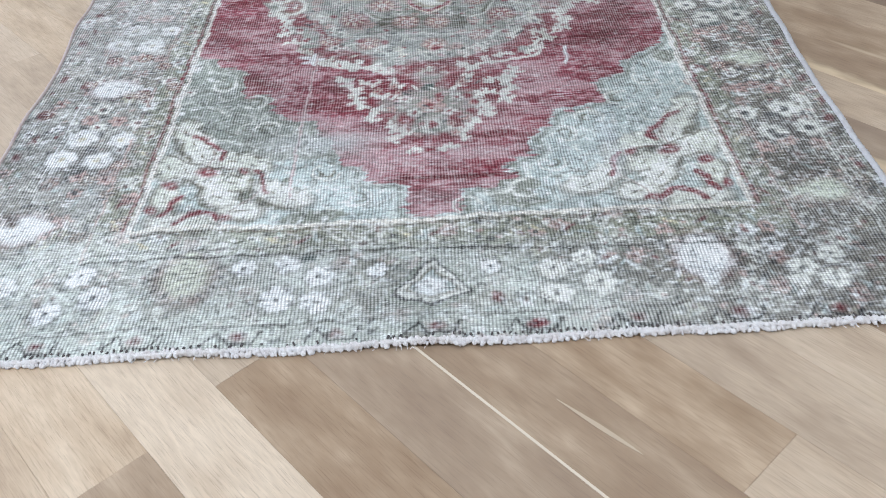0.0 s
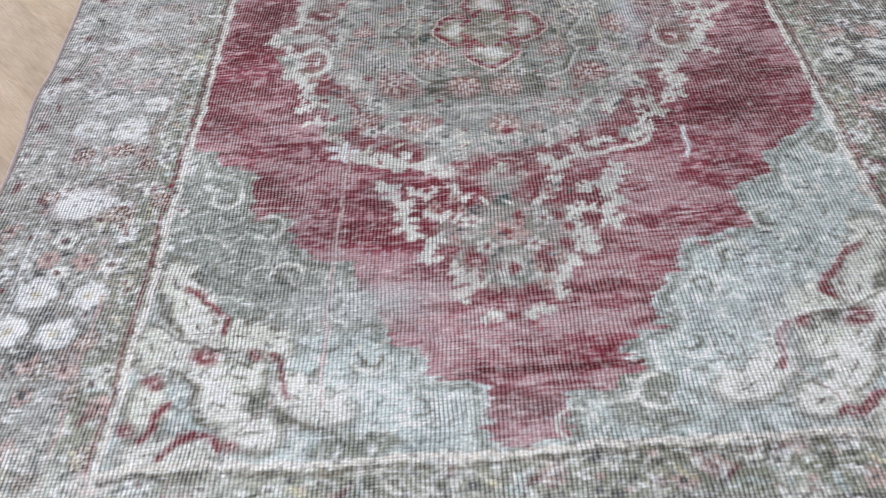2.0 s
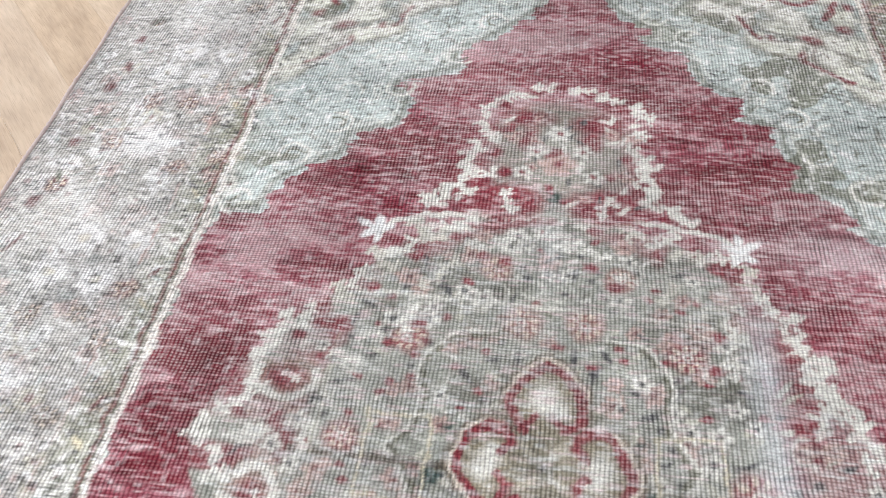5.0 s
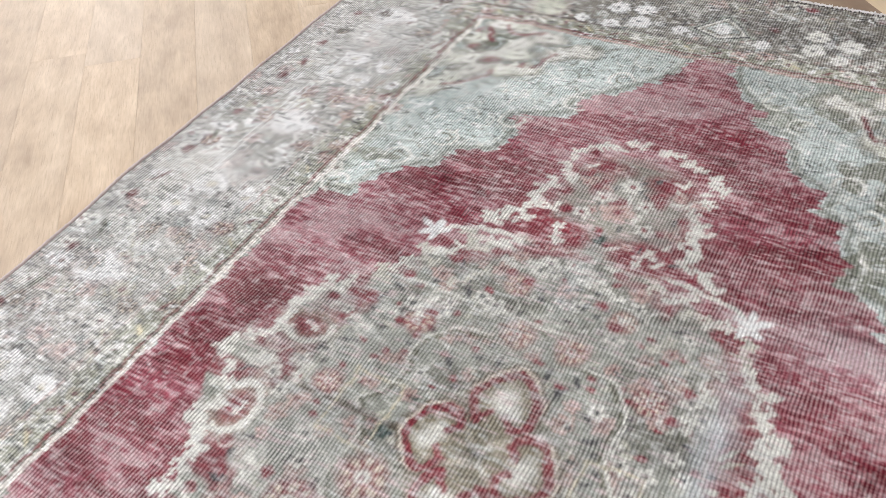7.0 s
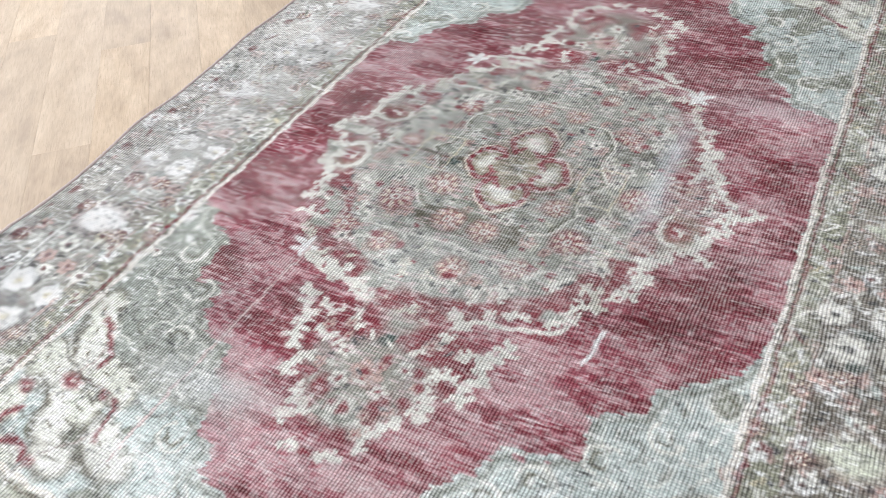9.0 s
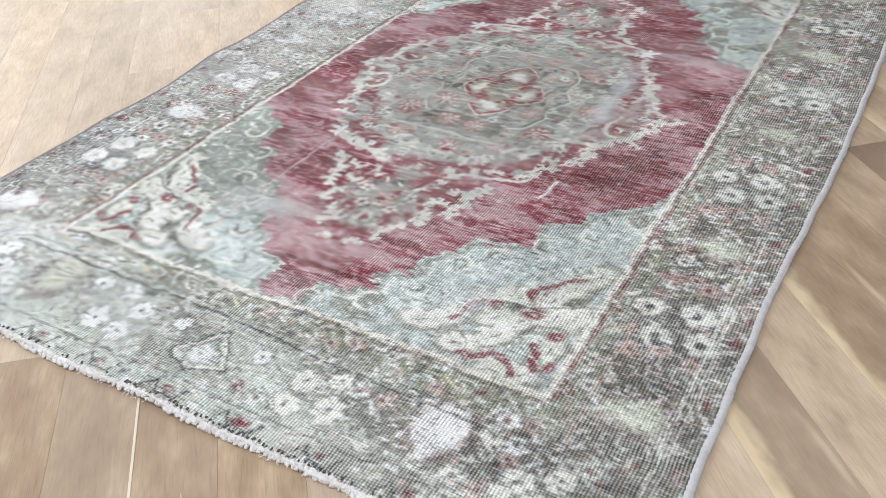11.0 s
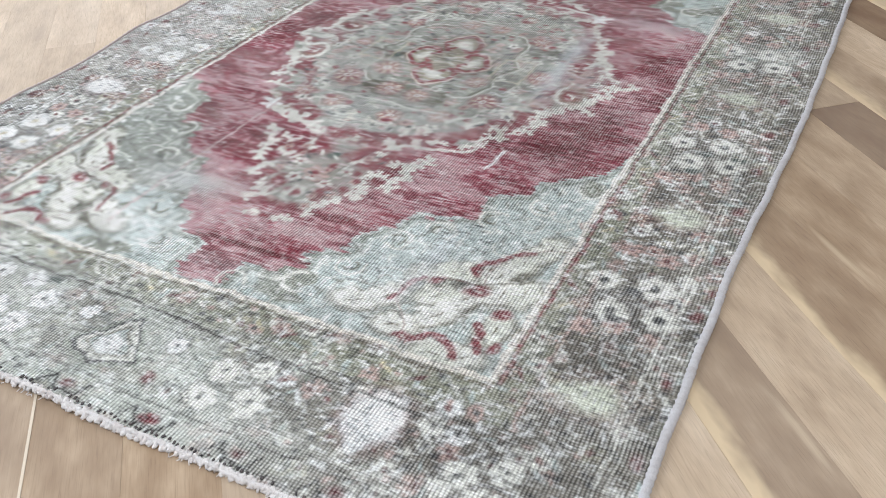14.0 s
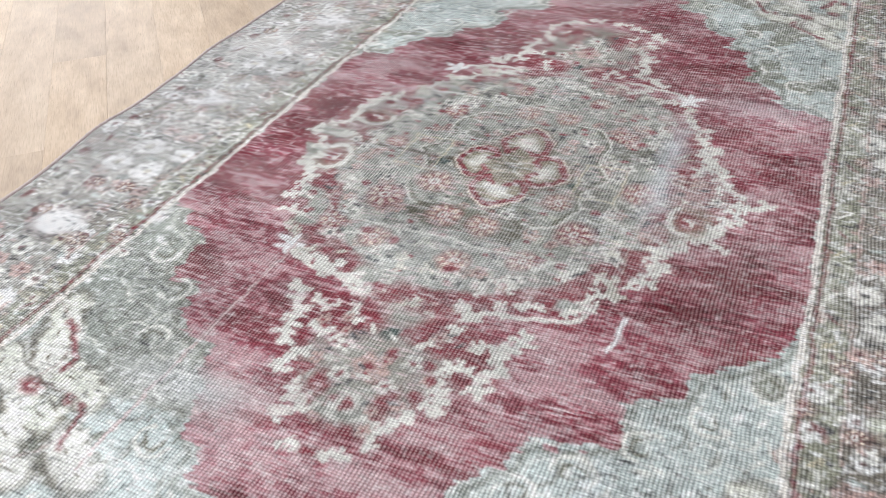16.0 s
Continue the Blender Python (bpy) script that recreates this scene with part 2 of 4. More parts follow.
def cloud(x, y, s, seed, stretch=1.0):
    return 0.55 * lattice(x, y, s * stretch, s, seed) + 0.3 * lattice(x, y, s * stretch / 2.1, s / 2.1, seed + 1) + 0.15 * lattice(x, y, s * stretch / 4.3, s / 4.3, seed + 2)


# the hand of the weaver: outlines wander by a knot or two
PX = X + (cloud(X, Y, 0.03, 11) - 0.5) * 0.015 + (lattice(X, Y, 0.009, 0.0033, 13) - 0.5) * 0.004 + (rng.random(X.shape) - 0.5) * 0.002
PY = Y + (cloud(X, Y, 0.03, 21) - 0.5) * 0.014 + (lattice(X, Y, 0.007, 0.006, 23) - 0.5) * 0.003 + (rng.random(X.shape) - 0.5) * 0.002
# how much of the drawing is left: moth-worn and walked off in patches
KEPT = np.clip(0.85 + 0.7 * lattice(X, Y, 0.022, 0.010, 27) + 0.5 * (lattice(X, Y, 0.10, 0.07, 28) - 0.5), 0.6, 1)
INK = np.zeros((NY, NX, 3))


def srgb(r, g, b):
    return np.array([(c / 255 / 12.92) if c <= 10 else ((c / 255 + 0.055) / 1.055) ** 2.4 for c in (r, g, b)])


GROUND = srgb(143, 139, 128)
GUARD = srgb(148, 151, 134)
SAGE = srgb(160, 168, 158)
MIST = srgb(176, 189, 188)
STONE = srgb(157, 162, 154)
RED = srgb(134, 30, 52)
DEEP = srgb(108, 14, 34)
ROSE = srgb(168, 94, 110)
MADDER = srgb(142, 52, 66)
BRICK = srgb(128, 78, 80)
CREAM = srgb(210, 212, 206)
CHALK = srgb(222, 226, 228)
SLATE = srgb(82, 84, 88)
TEAL = srgb(70, 92, 88)
MOSS = srgb(122, 126, 114)
PINK = srgb(186, 160, 154)


def window(x0, y0, x1, y1):
    j0, j1 = max(0, int((y0 - NEAR) / STEP) - 2), min(NY, int((y1 - NEAR) / STEP) + 3)
    i0, i1 = max(0, int((x0 + 1.01) / (1.9 / NX)) - 16), min(NX, int((x1 + 0.935) / (1.80 / NX)) + 16)
    return slice(j0, j1), slice(i0, i1)


def lay(w, alpha, colour):
    if alpha.size:
        INK[w] += (colour - INK[w]) * (np.clip(alpha, 0, 1) * KEPT[w])[..., None]


def flood(alpha, colour):
    INK[:] += (colour - INK) * (np.clip(alpha, 0, 1) * (0.62 + 0.38 * KEPT))[..., None]


def blob(x, y, rx, ry, colour, turn=0.0, a=1.0, soft=0.25):
    r = max(rx, ry) * 1.2 + 0.01
    w = window(x - r, y - r, x + r, y + r)
    dx, dy = PX[w] - x, PY[w] - y
    c, s = math.cos(turn), math.sin(turn)
    d = np.hypot((dx * c + dy * s) / rx, (dy * c - dx * s) / ry)
    lay(w, a * (1 + soft - d) / (2 * soft), colour)


def stroke(points, width, colour, a=1.0):
    pts = np.array(points, float)
    lo, hi = pts.min(0) - width - 0.012, pts.max(0) + width + 0.012
    w = window(lo[0], lo[1], hi[0], hi[1])
    x, y = PX[w], PY[w]
    if not x.size:
        return
    best = np.full(x.shape, 9.0)
    for (ax, ay), (bx, by) in zip(pts[:-1], pts[1:]):
        ex, ey = bx - ax, by - ay
        t = np.clip(((x - ax) * ex + (y - ay) * ey) / (ex * ex + ey * ey + 1e-9), 0, 1)
        best = np.minimum(best, np.hypot(x - ax - t * ex, y - ay - t * ey))
    lay(w, a * (width / 2 + 0.002 - best) / 0.003, colour)


def curve(points, n=8):
    """A smooth line through the points."""
    p = [points[0]] + list(points) + [points[-1]]
    out = []
    for k in range(1, len(p) - 2):
        for t in np.linspace(0, 1, n, endpoint=False):
            out.append([0.5 * (2 * p[k][i] + (p[k + 1][i] - p[k - 1][i]) * t + (2 * p[k - 1][i] - 5 * p[k][i] + 4 * p[k + 1][i] - p[k + 2][i]) * t * t
                               + (3 * p[k][i] - p[k - 1][i] - 3 * p[k + 1][i] + p[k + 2][i]) * t ** 3) for i in (0, 1)])
    return out + [list(points[-1])]


def arc(x, y, r, a0, a1, width, colour, a=1.0, ry=None):
    stroke([(x + r * math.cos(radians(t)), y + (ry or r) * math.sin(radians(t))) for t in np.linspace(a0, a1, 14)], width, colour, a)


def inside(points):
    """How far each knot lies inside the outline (outside: minus)."""
    pts = np.array(points, float)
    best, odd = np.full(PX.shape, 9.0), np.zeros(PX.shape, bool)
    for (ax, ay), (bx, by) in zip(pts, np.roll(pts, -1, 0)):
        ex, ey = bx - ax, by - ay
        t = np.clip(((PX - ax) * ex + (PY - ay) * ey) / (ex * ex + ey * ey + 1e-9), 0, 1)
        best = np.minimum(best, np.hypot(PX - ax - t * ex, PY - ay - t * ey))
        if ay != by:
            odd ^= ((ay > PY) != (by > PY)) & (PX < ex * (PY - ay) / ey + ax)
    return np.where(odd, best, -best)


def flower(x, y, r, petal, heart, n=6, ring=None, a=1.0, turn=0.0):
    if ring is not None:
        blob(x, y, r * 1.35, r * 1.35, ring, a=0.75 * a)
    blob(x, y, r * 1.1, r * 1.1, srgb(92, 87, 86), a=0.6 * a, soft=0.35)
    for k in range(n):
        t = turn + k * 2 * math.pi / n
        blob(x + 0.62 * r * math.cos(t), y + 0.62 * r * math.sin(t), r * 0.42, r * 0.34, petal, t, a)
    blob(x, y, r * 0.30, r * 0.30, heart, a=a)


def leaf(x, y, length, width, turn, colour, a=1.0):
    blob(x, y, length / 2, width / 2, colour, radians(turn), a)


def sprig(x, y, turn, size, colour=None, a=1.0):
    """A splayed cream leaf with five lobes."""
    colour = CREAM if colour is None else colour
    for da, ln in ((0, 1.0), (58, 0.8), (-58, 0.8), (125, 0.62), (-125, 0.62)):
        t = radians(turn + da)
        leaf(x + math.cos(t) * size * ln * 0.45, y + math.sin(t) * size * ln * 0.45, size * ln, size * 0.30, turn + da, colour, a)


def antler(x, y, turn, size, a=1.0, colour=None):
    """A bent cream twig with stubby side lobes."""
    r = np.random.default_rng(int(1e4 * abs(7 * x + 13 * y)))
    colour = CREAM if colour is None else colour
    bend, n = r.uniform(-1.1, 1.1), 4
    for k in range(n):
        f = k / (n - 1) - 0.5
        ang = radians(turn) + bend * f
        px, py = x + math.cos(ang) * size * f, y + math.sin(ang) * size * f
        blob(px, py, size * 0.22, size * r.uniform(0.10, 0.15), colour, ang, a, 0.2)
        for side in ((1, -1) if r.random() < 0.4 else (1 if k % 2 else -1,)):
            b, ln = ang + side * r.uniform(0.8, 1.5), size * r.uniform(0.22, 0.36)
            blob(px + math.cos(b) * ln * 0.65, py + math.sin(b) * ln * 0.65, ln * 0.6, size * r.uniform(0.075, 0.11), colour, b, a, 0.2)
            if r.random() < 0.5:
                blob(px + math.cos(b + 0.5) * ln * 1.1, py + math.sin(b + 0.5) * ln * 1.1, size * 0.11, size * 0.085, colour, b, a, 0.2)


def rosette(x, y, r, a=1.0, ground=None):
    """A small eight-petalled rosette: pale petals on a madder disc."""
    blob(x, y, r * 1.15, r * 1.15, MADDER if ground is None else ground, a=0.8 * a, soft=0.2)
    for k in range(8):
        t = k * math.pi / 4 + 0.2
        blob(x + 0.72 * r * math.cos(t), y + 0.72 * r * math.sin(t), r * 0.27, r * 0.17, srgb(202, 190, 176), t, a)
    blob(x, y, r * 0.34, r * 0.34, CREAM, a=a)
    blob(x, y, r * 0.14, r * 0.14, MADDER, a=0.9 * a)


def palmette(x, y, r, turn=90.0, pale=None, rim=None, a=1.0):
    """A pale teardrop blossom in a dark-pricked rim."""
    c, s = math.cos(radians(turn)), math.sin(radians(turn))
    blob(x, y, r * 1.25, r * 1.0, MADDER if rim is None else rim, radians(turn), 0.35 * a)
    blob(x, y, r, r * 0.8, CHALK if pale is None else pale, radians(turn), a)
    blob(x + c * r, y + s * r, r * 0.35, r * 0.25, CHALK if pale is None else pale, radians(turn), a)
    for k in range(9):
        t = radians(turn + 180 + (k - 4) * 30)
        blob(x + 1.15 * r * math.cos(t), y + r * math.sin(t), r * 0.14, r * 0.10, SLATE, t, 0.45 * a)


BX0, BX1, BY0, BY1 = -0.600, 0.587, 1.382, 3.632          # the inner line round the field
FIELD = np.minimum(np.minimum(PX - BX0, BX1 - PX), np.minimum(PY - BY0, BY1 - PY))

ROSETTES = ((-0.68, 1.616), (-0.736, 2.09), (-0.812, 2.085), (-0.678, 2.042), (-0.63, 1.938), (-0.844, 1.963), (-0.9, 1.837), (-0.701, 1.906))

# 1. grounds, with the dye's drift from row to row
INK[:] = GROUND
flood(1.1 * (cloud(X, Y, 0.22, 31, 1.6) - 0.4), srgb(168, 168, 164))
flood(1.3 * (cloud(X, Y, 0.16, 35, 2.2) - 0.50), srgb(112, 104, 98))
# border darker east, paler west: wear, plus window sheen put into the colour
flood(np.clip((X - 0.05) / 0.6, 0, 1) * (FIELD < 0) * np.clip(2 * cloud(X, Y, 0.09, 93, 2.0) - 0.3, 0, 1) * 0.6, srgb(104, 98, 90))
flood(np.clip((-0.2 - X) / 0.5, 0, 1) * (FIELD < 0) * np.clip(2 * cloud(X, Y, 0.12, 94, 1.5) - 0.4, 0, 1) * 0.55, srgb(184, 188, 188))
guard = np.minimum(np.minimum(PX + 0.676, 0.656 - PX), np.minimum(PY - 1.293, 3.70 - PY))
flood((guard / 0.003) * (0.35 + 0.4 * lattice(X, Y, 0.3, 0.1, 41)), GUARD)
flood((FIELD / 0.003), SAGE)
flood((FIELD / 0.003) * np.clip(2.4 * cloud(X, Y, 0.25, 43, 1.5) - 0.62, 0, 0.92) * (1 - 0.75 * np.clip((Y - 1.6) / 0.2, 0, 1) * (X < 0)), MIST)
flood((FIELD / 0.003) * 0.4 * np.clip((Y - 1.6) / 0.2, 0, 1) * np.clip((2.3 - Y) / 0.2, 0, 1) * (X < 0), srgb(150, 157, 150))
flood((FIELD / 0.003) * np.clip(2.4 * cloud(X, Y, 0.12, 47, 1.2) - 1.5, 0, 0.5), srgb(136, 142, 130))


# 2. the border's flowers and scrolls, thickly sown
def sow(x0, y0, x1, y1, pitch, seed, kinds, a=0.9):
    r = np.random.default_rng(seed)
    for y in np.arange(y0, y1, pitch):
        for x in np.arange(x0, x1, pitch):
            px, py, k, t = x + r.uniform(-0.4, 0.4) * pitch, y + r.uniform(-0.4, 0.4) * pitch, r.choice(len(kinds)), r.uniform(0, 360)
            s, aa = r.uniform(0.85, 1.35), a * r.uniform(0.5, 1.0)
            kind, colour = kinds[k]
            if kind == "leaf":
                leaf(px, py, 0.026 * s, 0.009 * s, t, colour, aa)
            elif kind == "dot":
                blob(px, py, 0.0065 * s, 0.0055 * s, colour, a=aa)
            elif kind == "dash":
                leaf(px, py, 0.024 * s, 0.006, r.uniform(-12, 12), colour, aa)
            elif kind == "bloom":
                flower(px, py, 0.018 * s, colour, BRICK if s > 1 else SLATE, 6, a=aa, turn=t)
            elif kind == "scroll":
                arc(px, py, 0.022 * s, t, t + 190, 0.005, colour, aa)


BORDER = (("bloom", CREAM), ("bloom", PINK), ("bloom", CHALK), ("leaf", CREAM), ("leaf", SLATE), ("dot", SLATE), ("dash", SLATE), ("bloom", CREAM), ("bloom", srgb(176, 174, 156)), ("leaf", MOSS), ("scroll", CREAM), ("dot", BRICK), ("dash", CHALK))
for x0, y0, x1, y1, seed in ((-0.97, 1.07, -0.60, 3.98, 1), (0.60, 1.07, 0.87, 3.98, 2), (-0.61, 1.07, 0.61, 1.38, 3), (-0.61, 3.64, 0.61, 3.98, 4)):
    sow(x0, y0, x1, y1, 0.041, seed, BORDER, 1.05 if seed == 1 else 0.8)
    sow(x0, y0, x1, y1, 0.027, seed + 50, (("dot", SLATE), ("dash", CHALK), ("dot", CREAM), ("dash", srgb(120, 112, 104)), ("dot", PINK), ("leaf", MIST), ("leaf", CHALK)), 0.6 if seed == 1 else 0.75)

# dark wool behind the flower groups, pale wool round them
for x, y, rx, ry, a in ((-0.745, 1.64, 0.10, 0.075, 0.8), (0.715, 1.60, 0.09, 0.14, 0.85), (-0.76, 2.20, 0.09, 0.06, 0.45), (0.71, 2.20, 0.08, 0.06, 0.6), (-0.75, 2.69, 0.07, 0.05, 0.5),
                        (0.73, 2.66, 0.07, 0.05, 0.4), (0.735, 1.33, 0.10, 0.09, 0.45), (0.66, 1.13, 0.16, 0.07, 0.35), (0.20, 1.19, 0.14, 0.07, 0.4), (-0.25, 1.21, 0.12, 0.08, 0.35),
                        (0.1, 3.84, 0.5, 0.09, 0.6), (0.7, 3.2, 0.08, 0.1, 0.5), (-0.02, 1.19, 0.11, 0.07, 0.3)):
    blob(x, y, rx, ry, srgb(90, 87, 84), a=0.65 * a, soft=0.5)
for side in (-1, 1):
    mid = -0.757 if side < 0 else 0.725
    for k, y in enumerate((1.41, 1.94, 2.49, 3.03, 3.55)):
        palmette(mid - 0.045 * (k % 2 == 0 and side < 0) + 0.02 * side, y, 0.052 if k != 2 else 0.048, 0 if side < 0 else 180, CHALK if side < 0 else srgb(190, 196, 182), a=0.95 if side < 0 else 0.75)
    for k, y in enumerate((1.68, 2.20, 2.73, 3.28)):
        for dx, dy, r in ((-0.035, 0.045, 0.033), (0.058, 0.036, 0.029), (-0.06, -0.035, 0.032), (0.022, -0.043, 0.031)):
            fx, fy = mid + dx * (1 if side < 0 else -1), y + dy
            if side > 0 and k == 0:
                fy -= 0.02
            blob(fx, fy, r, r * 0.82, CHALK if side < 0 else srgb(190, 186, 176), 0, 0.9)
            flower(fx, fy, r * 1.05, CHALK if side < 0 else CREAM, srgb(196, 190, 168) if side < 0 else SLATE, 7, a=0.85)
        for dx, dy in ((0.0, -0.10), (0.06, -0.115), (-0.055, -0.12), (0.03, 0.11), (-0.04, 0.12)):
            flower(mid + dx, y + dy, 0.022, PINK, BRICK, 6, a=0.8)
        for dx, dy in ((0.0, 0.0), (0.075, 0.0), (-0.01, -0.08)):
            blob(mid + dx, y + dy, 0.016, 0.012, TEAL if k else SLATE, a=0.75)
# faded stretches of the border, the near-left ones whitened further by painted sheen
mottle = np.clip(2.2 * cloud(X, Y, 0.05, 91, 2.5) - 0.45, 0, 1)
fade_sheen = np.zeros(X.shape)
for x, y, rx, ry, a in ((-0.72, 1.22, 0.38, 0.22, 1.2), (-0.25, 1.17, 0.45, 0.16, 0.9), (0.3, 1.12, 0.3, 0.08, 0.5), (-0.62, 1.32, 0.2, 0.06, 0.5), (-0.80, 2.80, 0.16, 0.28, 0.75), (0.74, 2.76, 0.13, 0.06, 0.9),
                        (-0.80, 3.4, 0.2, 0.25, 0.5), (-0.78, 2.2, 0.14, 0.10, 0.45)):
    fade_sheen += a * np.clip(1.3 - np.hypot((X - x) / rx, (Y - y) / ry), 0, 1)
fade_sheen = np.clip(fade_sheen, 0, 1) * mottle
flood(fade_sheen * 0.62, srgb(214, 220, 216))
# west and near-left bands paled again: wear together with painted window sheen
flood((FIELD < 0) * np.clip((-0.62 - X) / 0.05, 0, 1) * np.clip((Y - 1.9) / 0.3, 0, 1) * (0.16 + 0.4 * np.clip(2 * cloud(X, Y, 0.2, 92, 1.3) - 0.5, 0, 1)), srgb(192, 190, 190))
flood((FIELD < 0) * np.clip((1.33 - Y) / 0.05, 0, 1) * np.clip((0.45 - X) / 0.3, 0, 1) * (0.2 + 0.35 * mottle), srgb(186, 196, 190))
# rosettes strewn between the flower groups, pricked out in dark wool
for k in range(-1, 5):
    for x, y in ROSETTES:
        y += 0.53 * k
        for rx, a in ((x, 0.95), (-0.03 - x, 0.75)):
            if 1.32 < y < 3.92:
                rosette(rx, y, 0.0185, a * (0.75 + 0.25 * math.sin(40 * y + 9 * x)), srgb(98, 84, 80) if k % 2 else srgb(120, 72, 74))
# the near and the far band
for far in (0, 1):
    yy = (lambda v: v) if not far else (lambda v: 4.985 - v)
    for x, y, r in ((-0.295, 1.177, 0.030), (-0.287, 1.267, 0.024), (-0.224, 1.235, 0.029), (-0.229, 1.166, 0.027), (-0.364, 1.263, 0.022), (0.191, 1.224, 0.028), (0.189, 1.158, 0.028),
                    (0.269, 1.179, 0.032), (0.25, 1.25, 0.022), (0.624, 1.193, 0.028), (0.683, 1.225, 0.024), (0.670, 1.16, 0.028), (0.548, 1.259, 0.022), (0.607, 1.16, 0.02), (-0.62, 1.20, 0.03),
                    (-0.70, 1.17, 0.028), (-0.66, 1.26, 0.026), (-0.80, 1.24, 0.03), (-0.12, 1.24, 0.02), (0.08, 1.24, 0.02)):
        flower(x, yy(y), r, CHALK if x < 0.1 else CREAM, SLATE if x > 0 else srgb(170, 168, 150), 7, a=0.92)
        blob(x, yy(y), r * 0.62, r * 0.5, CHALK if x < 0.1 else CREAM, a=0.6)
        blob(x, yy(y), r * 0.22, r * 0.2, SLATE, a=0.6)
    palmette(-0.465, yy(1.237), 0.055, 90, srgb(198, 202, 188))
    palmette(0.460, yy(1.235), 0.056, -90, CHALK)
    x, y = -0.026, yy(1.195)
    for s, c in ((0.078, SAGE), (0.066, SLATE), (0.058, CREAM), (0.042, GROUND), (0.034, MIST), (0.018, CHALK)):
        stroke([(x - s, y - s * 0.35), (x, y + s * 0.95), (x + s, y - s * 0.35), (x, y - s * 0.85), (x - s, y - s * 0.35)], 0.008, c, 0.8)
    blob(x, y - 0.005, 0.022, 0.026, CHALK)
    blob(-0.251, yy(1.283), 0.017, 0.010, TEAL, a=0.95)
    blob(0.089, yy(1.158), 0.016, 0.014, BRICK, a=0.7)
# red squares along the outer guard
for k, x in enumerate(np.arange(-0.86, 0.84, 0.1675)):
    for y in (1.089, 3.955):
        blob(x + 0.004, y, 0.017, 0.012, MADDER if k == 6 else BRICK, a=0.9 if k == 6 else 0.45)
        blob(x + 0.004, y, 0.006, 0.005, DEEP, a=0.6)
        stroke([(x - 0.05, y - 0.016), (x - 0.03, y + 0.012), (x - 0.01, y - 0.016), (x + 0.03, y - 0.016), (x + 0.045, y + 0.012)], 0.0042, srgb(58, 58, 60), 0.85)
for k, y in enumerate(np.arange(1.15, 3.95, 0.17)):
    for x in (-0.915, 0.838):
        blob(x, y, 0.012, 0.017, BRICK, a=0.65)
        leaf(x + 0.012, y + 0.07, 0.05, 0.012, 70 if k % 2 else 110, BRICK if k % 3 == 0 else MOSS, 0.5)
# reciprocal leaves in the inner guard
for k, x in enumerate(np.arange(-0.57, 0.58, 0.062)):
    for y, f in ((1.338, 1), (3.668, -1)):
        leaf(x, y, 0.034, 0.010, 38 * (1 if k % 2 else -1), (srgb(196, 190, 160), BRICK, CREAM, MOSS)[k % 4], 0.75)
        arc(x + 0.03, y, 0.02, 20, 160, 0.004, CREAM, 0.5)
for k, y in enumerate(np.arange(1.41, 3.62, 0.062)):
    for x in (-0.640, 0.624):
        leaf(x, y, 0.034, 0.010, 52 * (1 if k % 2 else -1), (srgb(190, 184, 160), BRICK, CREAM, MOSS)[(k + (x > 0)) % 4], 0.7)

# 3. guard lines
for x, a in ((-0.676, 0.65), (0.656, 0.6)):
    for y0 in np.arange(1.30, 3.66, 0.11):
        stroke([(x, y0), (x, y0 + 0.085)], 0.006, PINK, a * rng.uniform(0.25, 1.0))
for x in (-0.836, -0.822, 0.800, 0.814):
    for y0 in np.arange(1.12, 3.88, 0.13):
        stroke([(x, y0), (x, y0 + 0.115)], 0.005, CHALK if x < 0 else CREAM, rng.uniform(0.2, 0.75))
stroke([(-0.68, 1.297), (-0.47, 1.294), (-0.09, 1.298), (0.22, 1.279), (0.48, 1.270), (0.65, 1.262)], 0.006, srgb(64, 60, 56), 0.6)
stroke([(-0.66, 1.318), (-0.2, 1.314), (0.2, 1.300), (0.6, 1.285)], 0.004, srgb(90, 84, 78), 0.45)
stroke([(-0.85, 1.116), (-0.37, 1.114), (0.2, 1.118), (0.78, 1.112)], 0.005, srgb(76, 72, 68), 0.45)
stroke([(-0.68, 3.70), (0.66, 3.70)], 0.006, srgb(96, 70, 72), 0.6)
stroke([(-0.85, 3.885), (0.8, 3.885)], 0.006, srgb(84, 78, 74), 0.5)

# 4. the field: pale spandrels, sprigged, round a stepped red ground
sow(BX0 + 0.02, BY0 + 0.02, BX1 - 0.02, BY1 - 0.02, 0.030, 9, (("leaf", srgb(130, 134, 126)), ("leaf", CHALK), ("dash", SLATE), ("dot", srgb(120, 124, 116)), ("scroll", CREAM), ("scroll", srgb(112, 112, 102)), ("leaf", CREAM), ("dot", CHALK)), 0.6)
RED_OUTLINE = ((-0.585, 2.075), (-0.555, 2.06), (-0.536, 2.022), (-0.463, 1.995), (-0.463, 1.955), (-0.451, 1.878), (-0.387, 1.875), (-0.377, 1.81), (-0.345, 1.765), (-0.275, 1.745), (-0.255, 1.69),
               (-0.231, 1.651), (-0.214, 1.593), (-0.164, 1.56), (-0.155, 1.505), (-0.075, 1.498), (-0.067, 1.393), (0.036, 1.388), (0.043, 1.467), (0.098, 1.478), (0.148, 1.509), (0.128, 1.546),
               (0.205, 1.585), (0.196, 1.642), (0.240, 1.690), (0.262, 1.745), (0.300, 1.745), (0.388, 1.785), (0.368, 1.820), (0.368, 1.872), (0.437, 1.893), (0.449, 1.957), (0.503, 1.985), (0.553, 2.030),
               (0.587, 2.10), (0.587, 2.82))
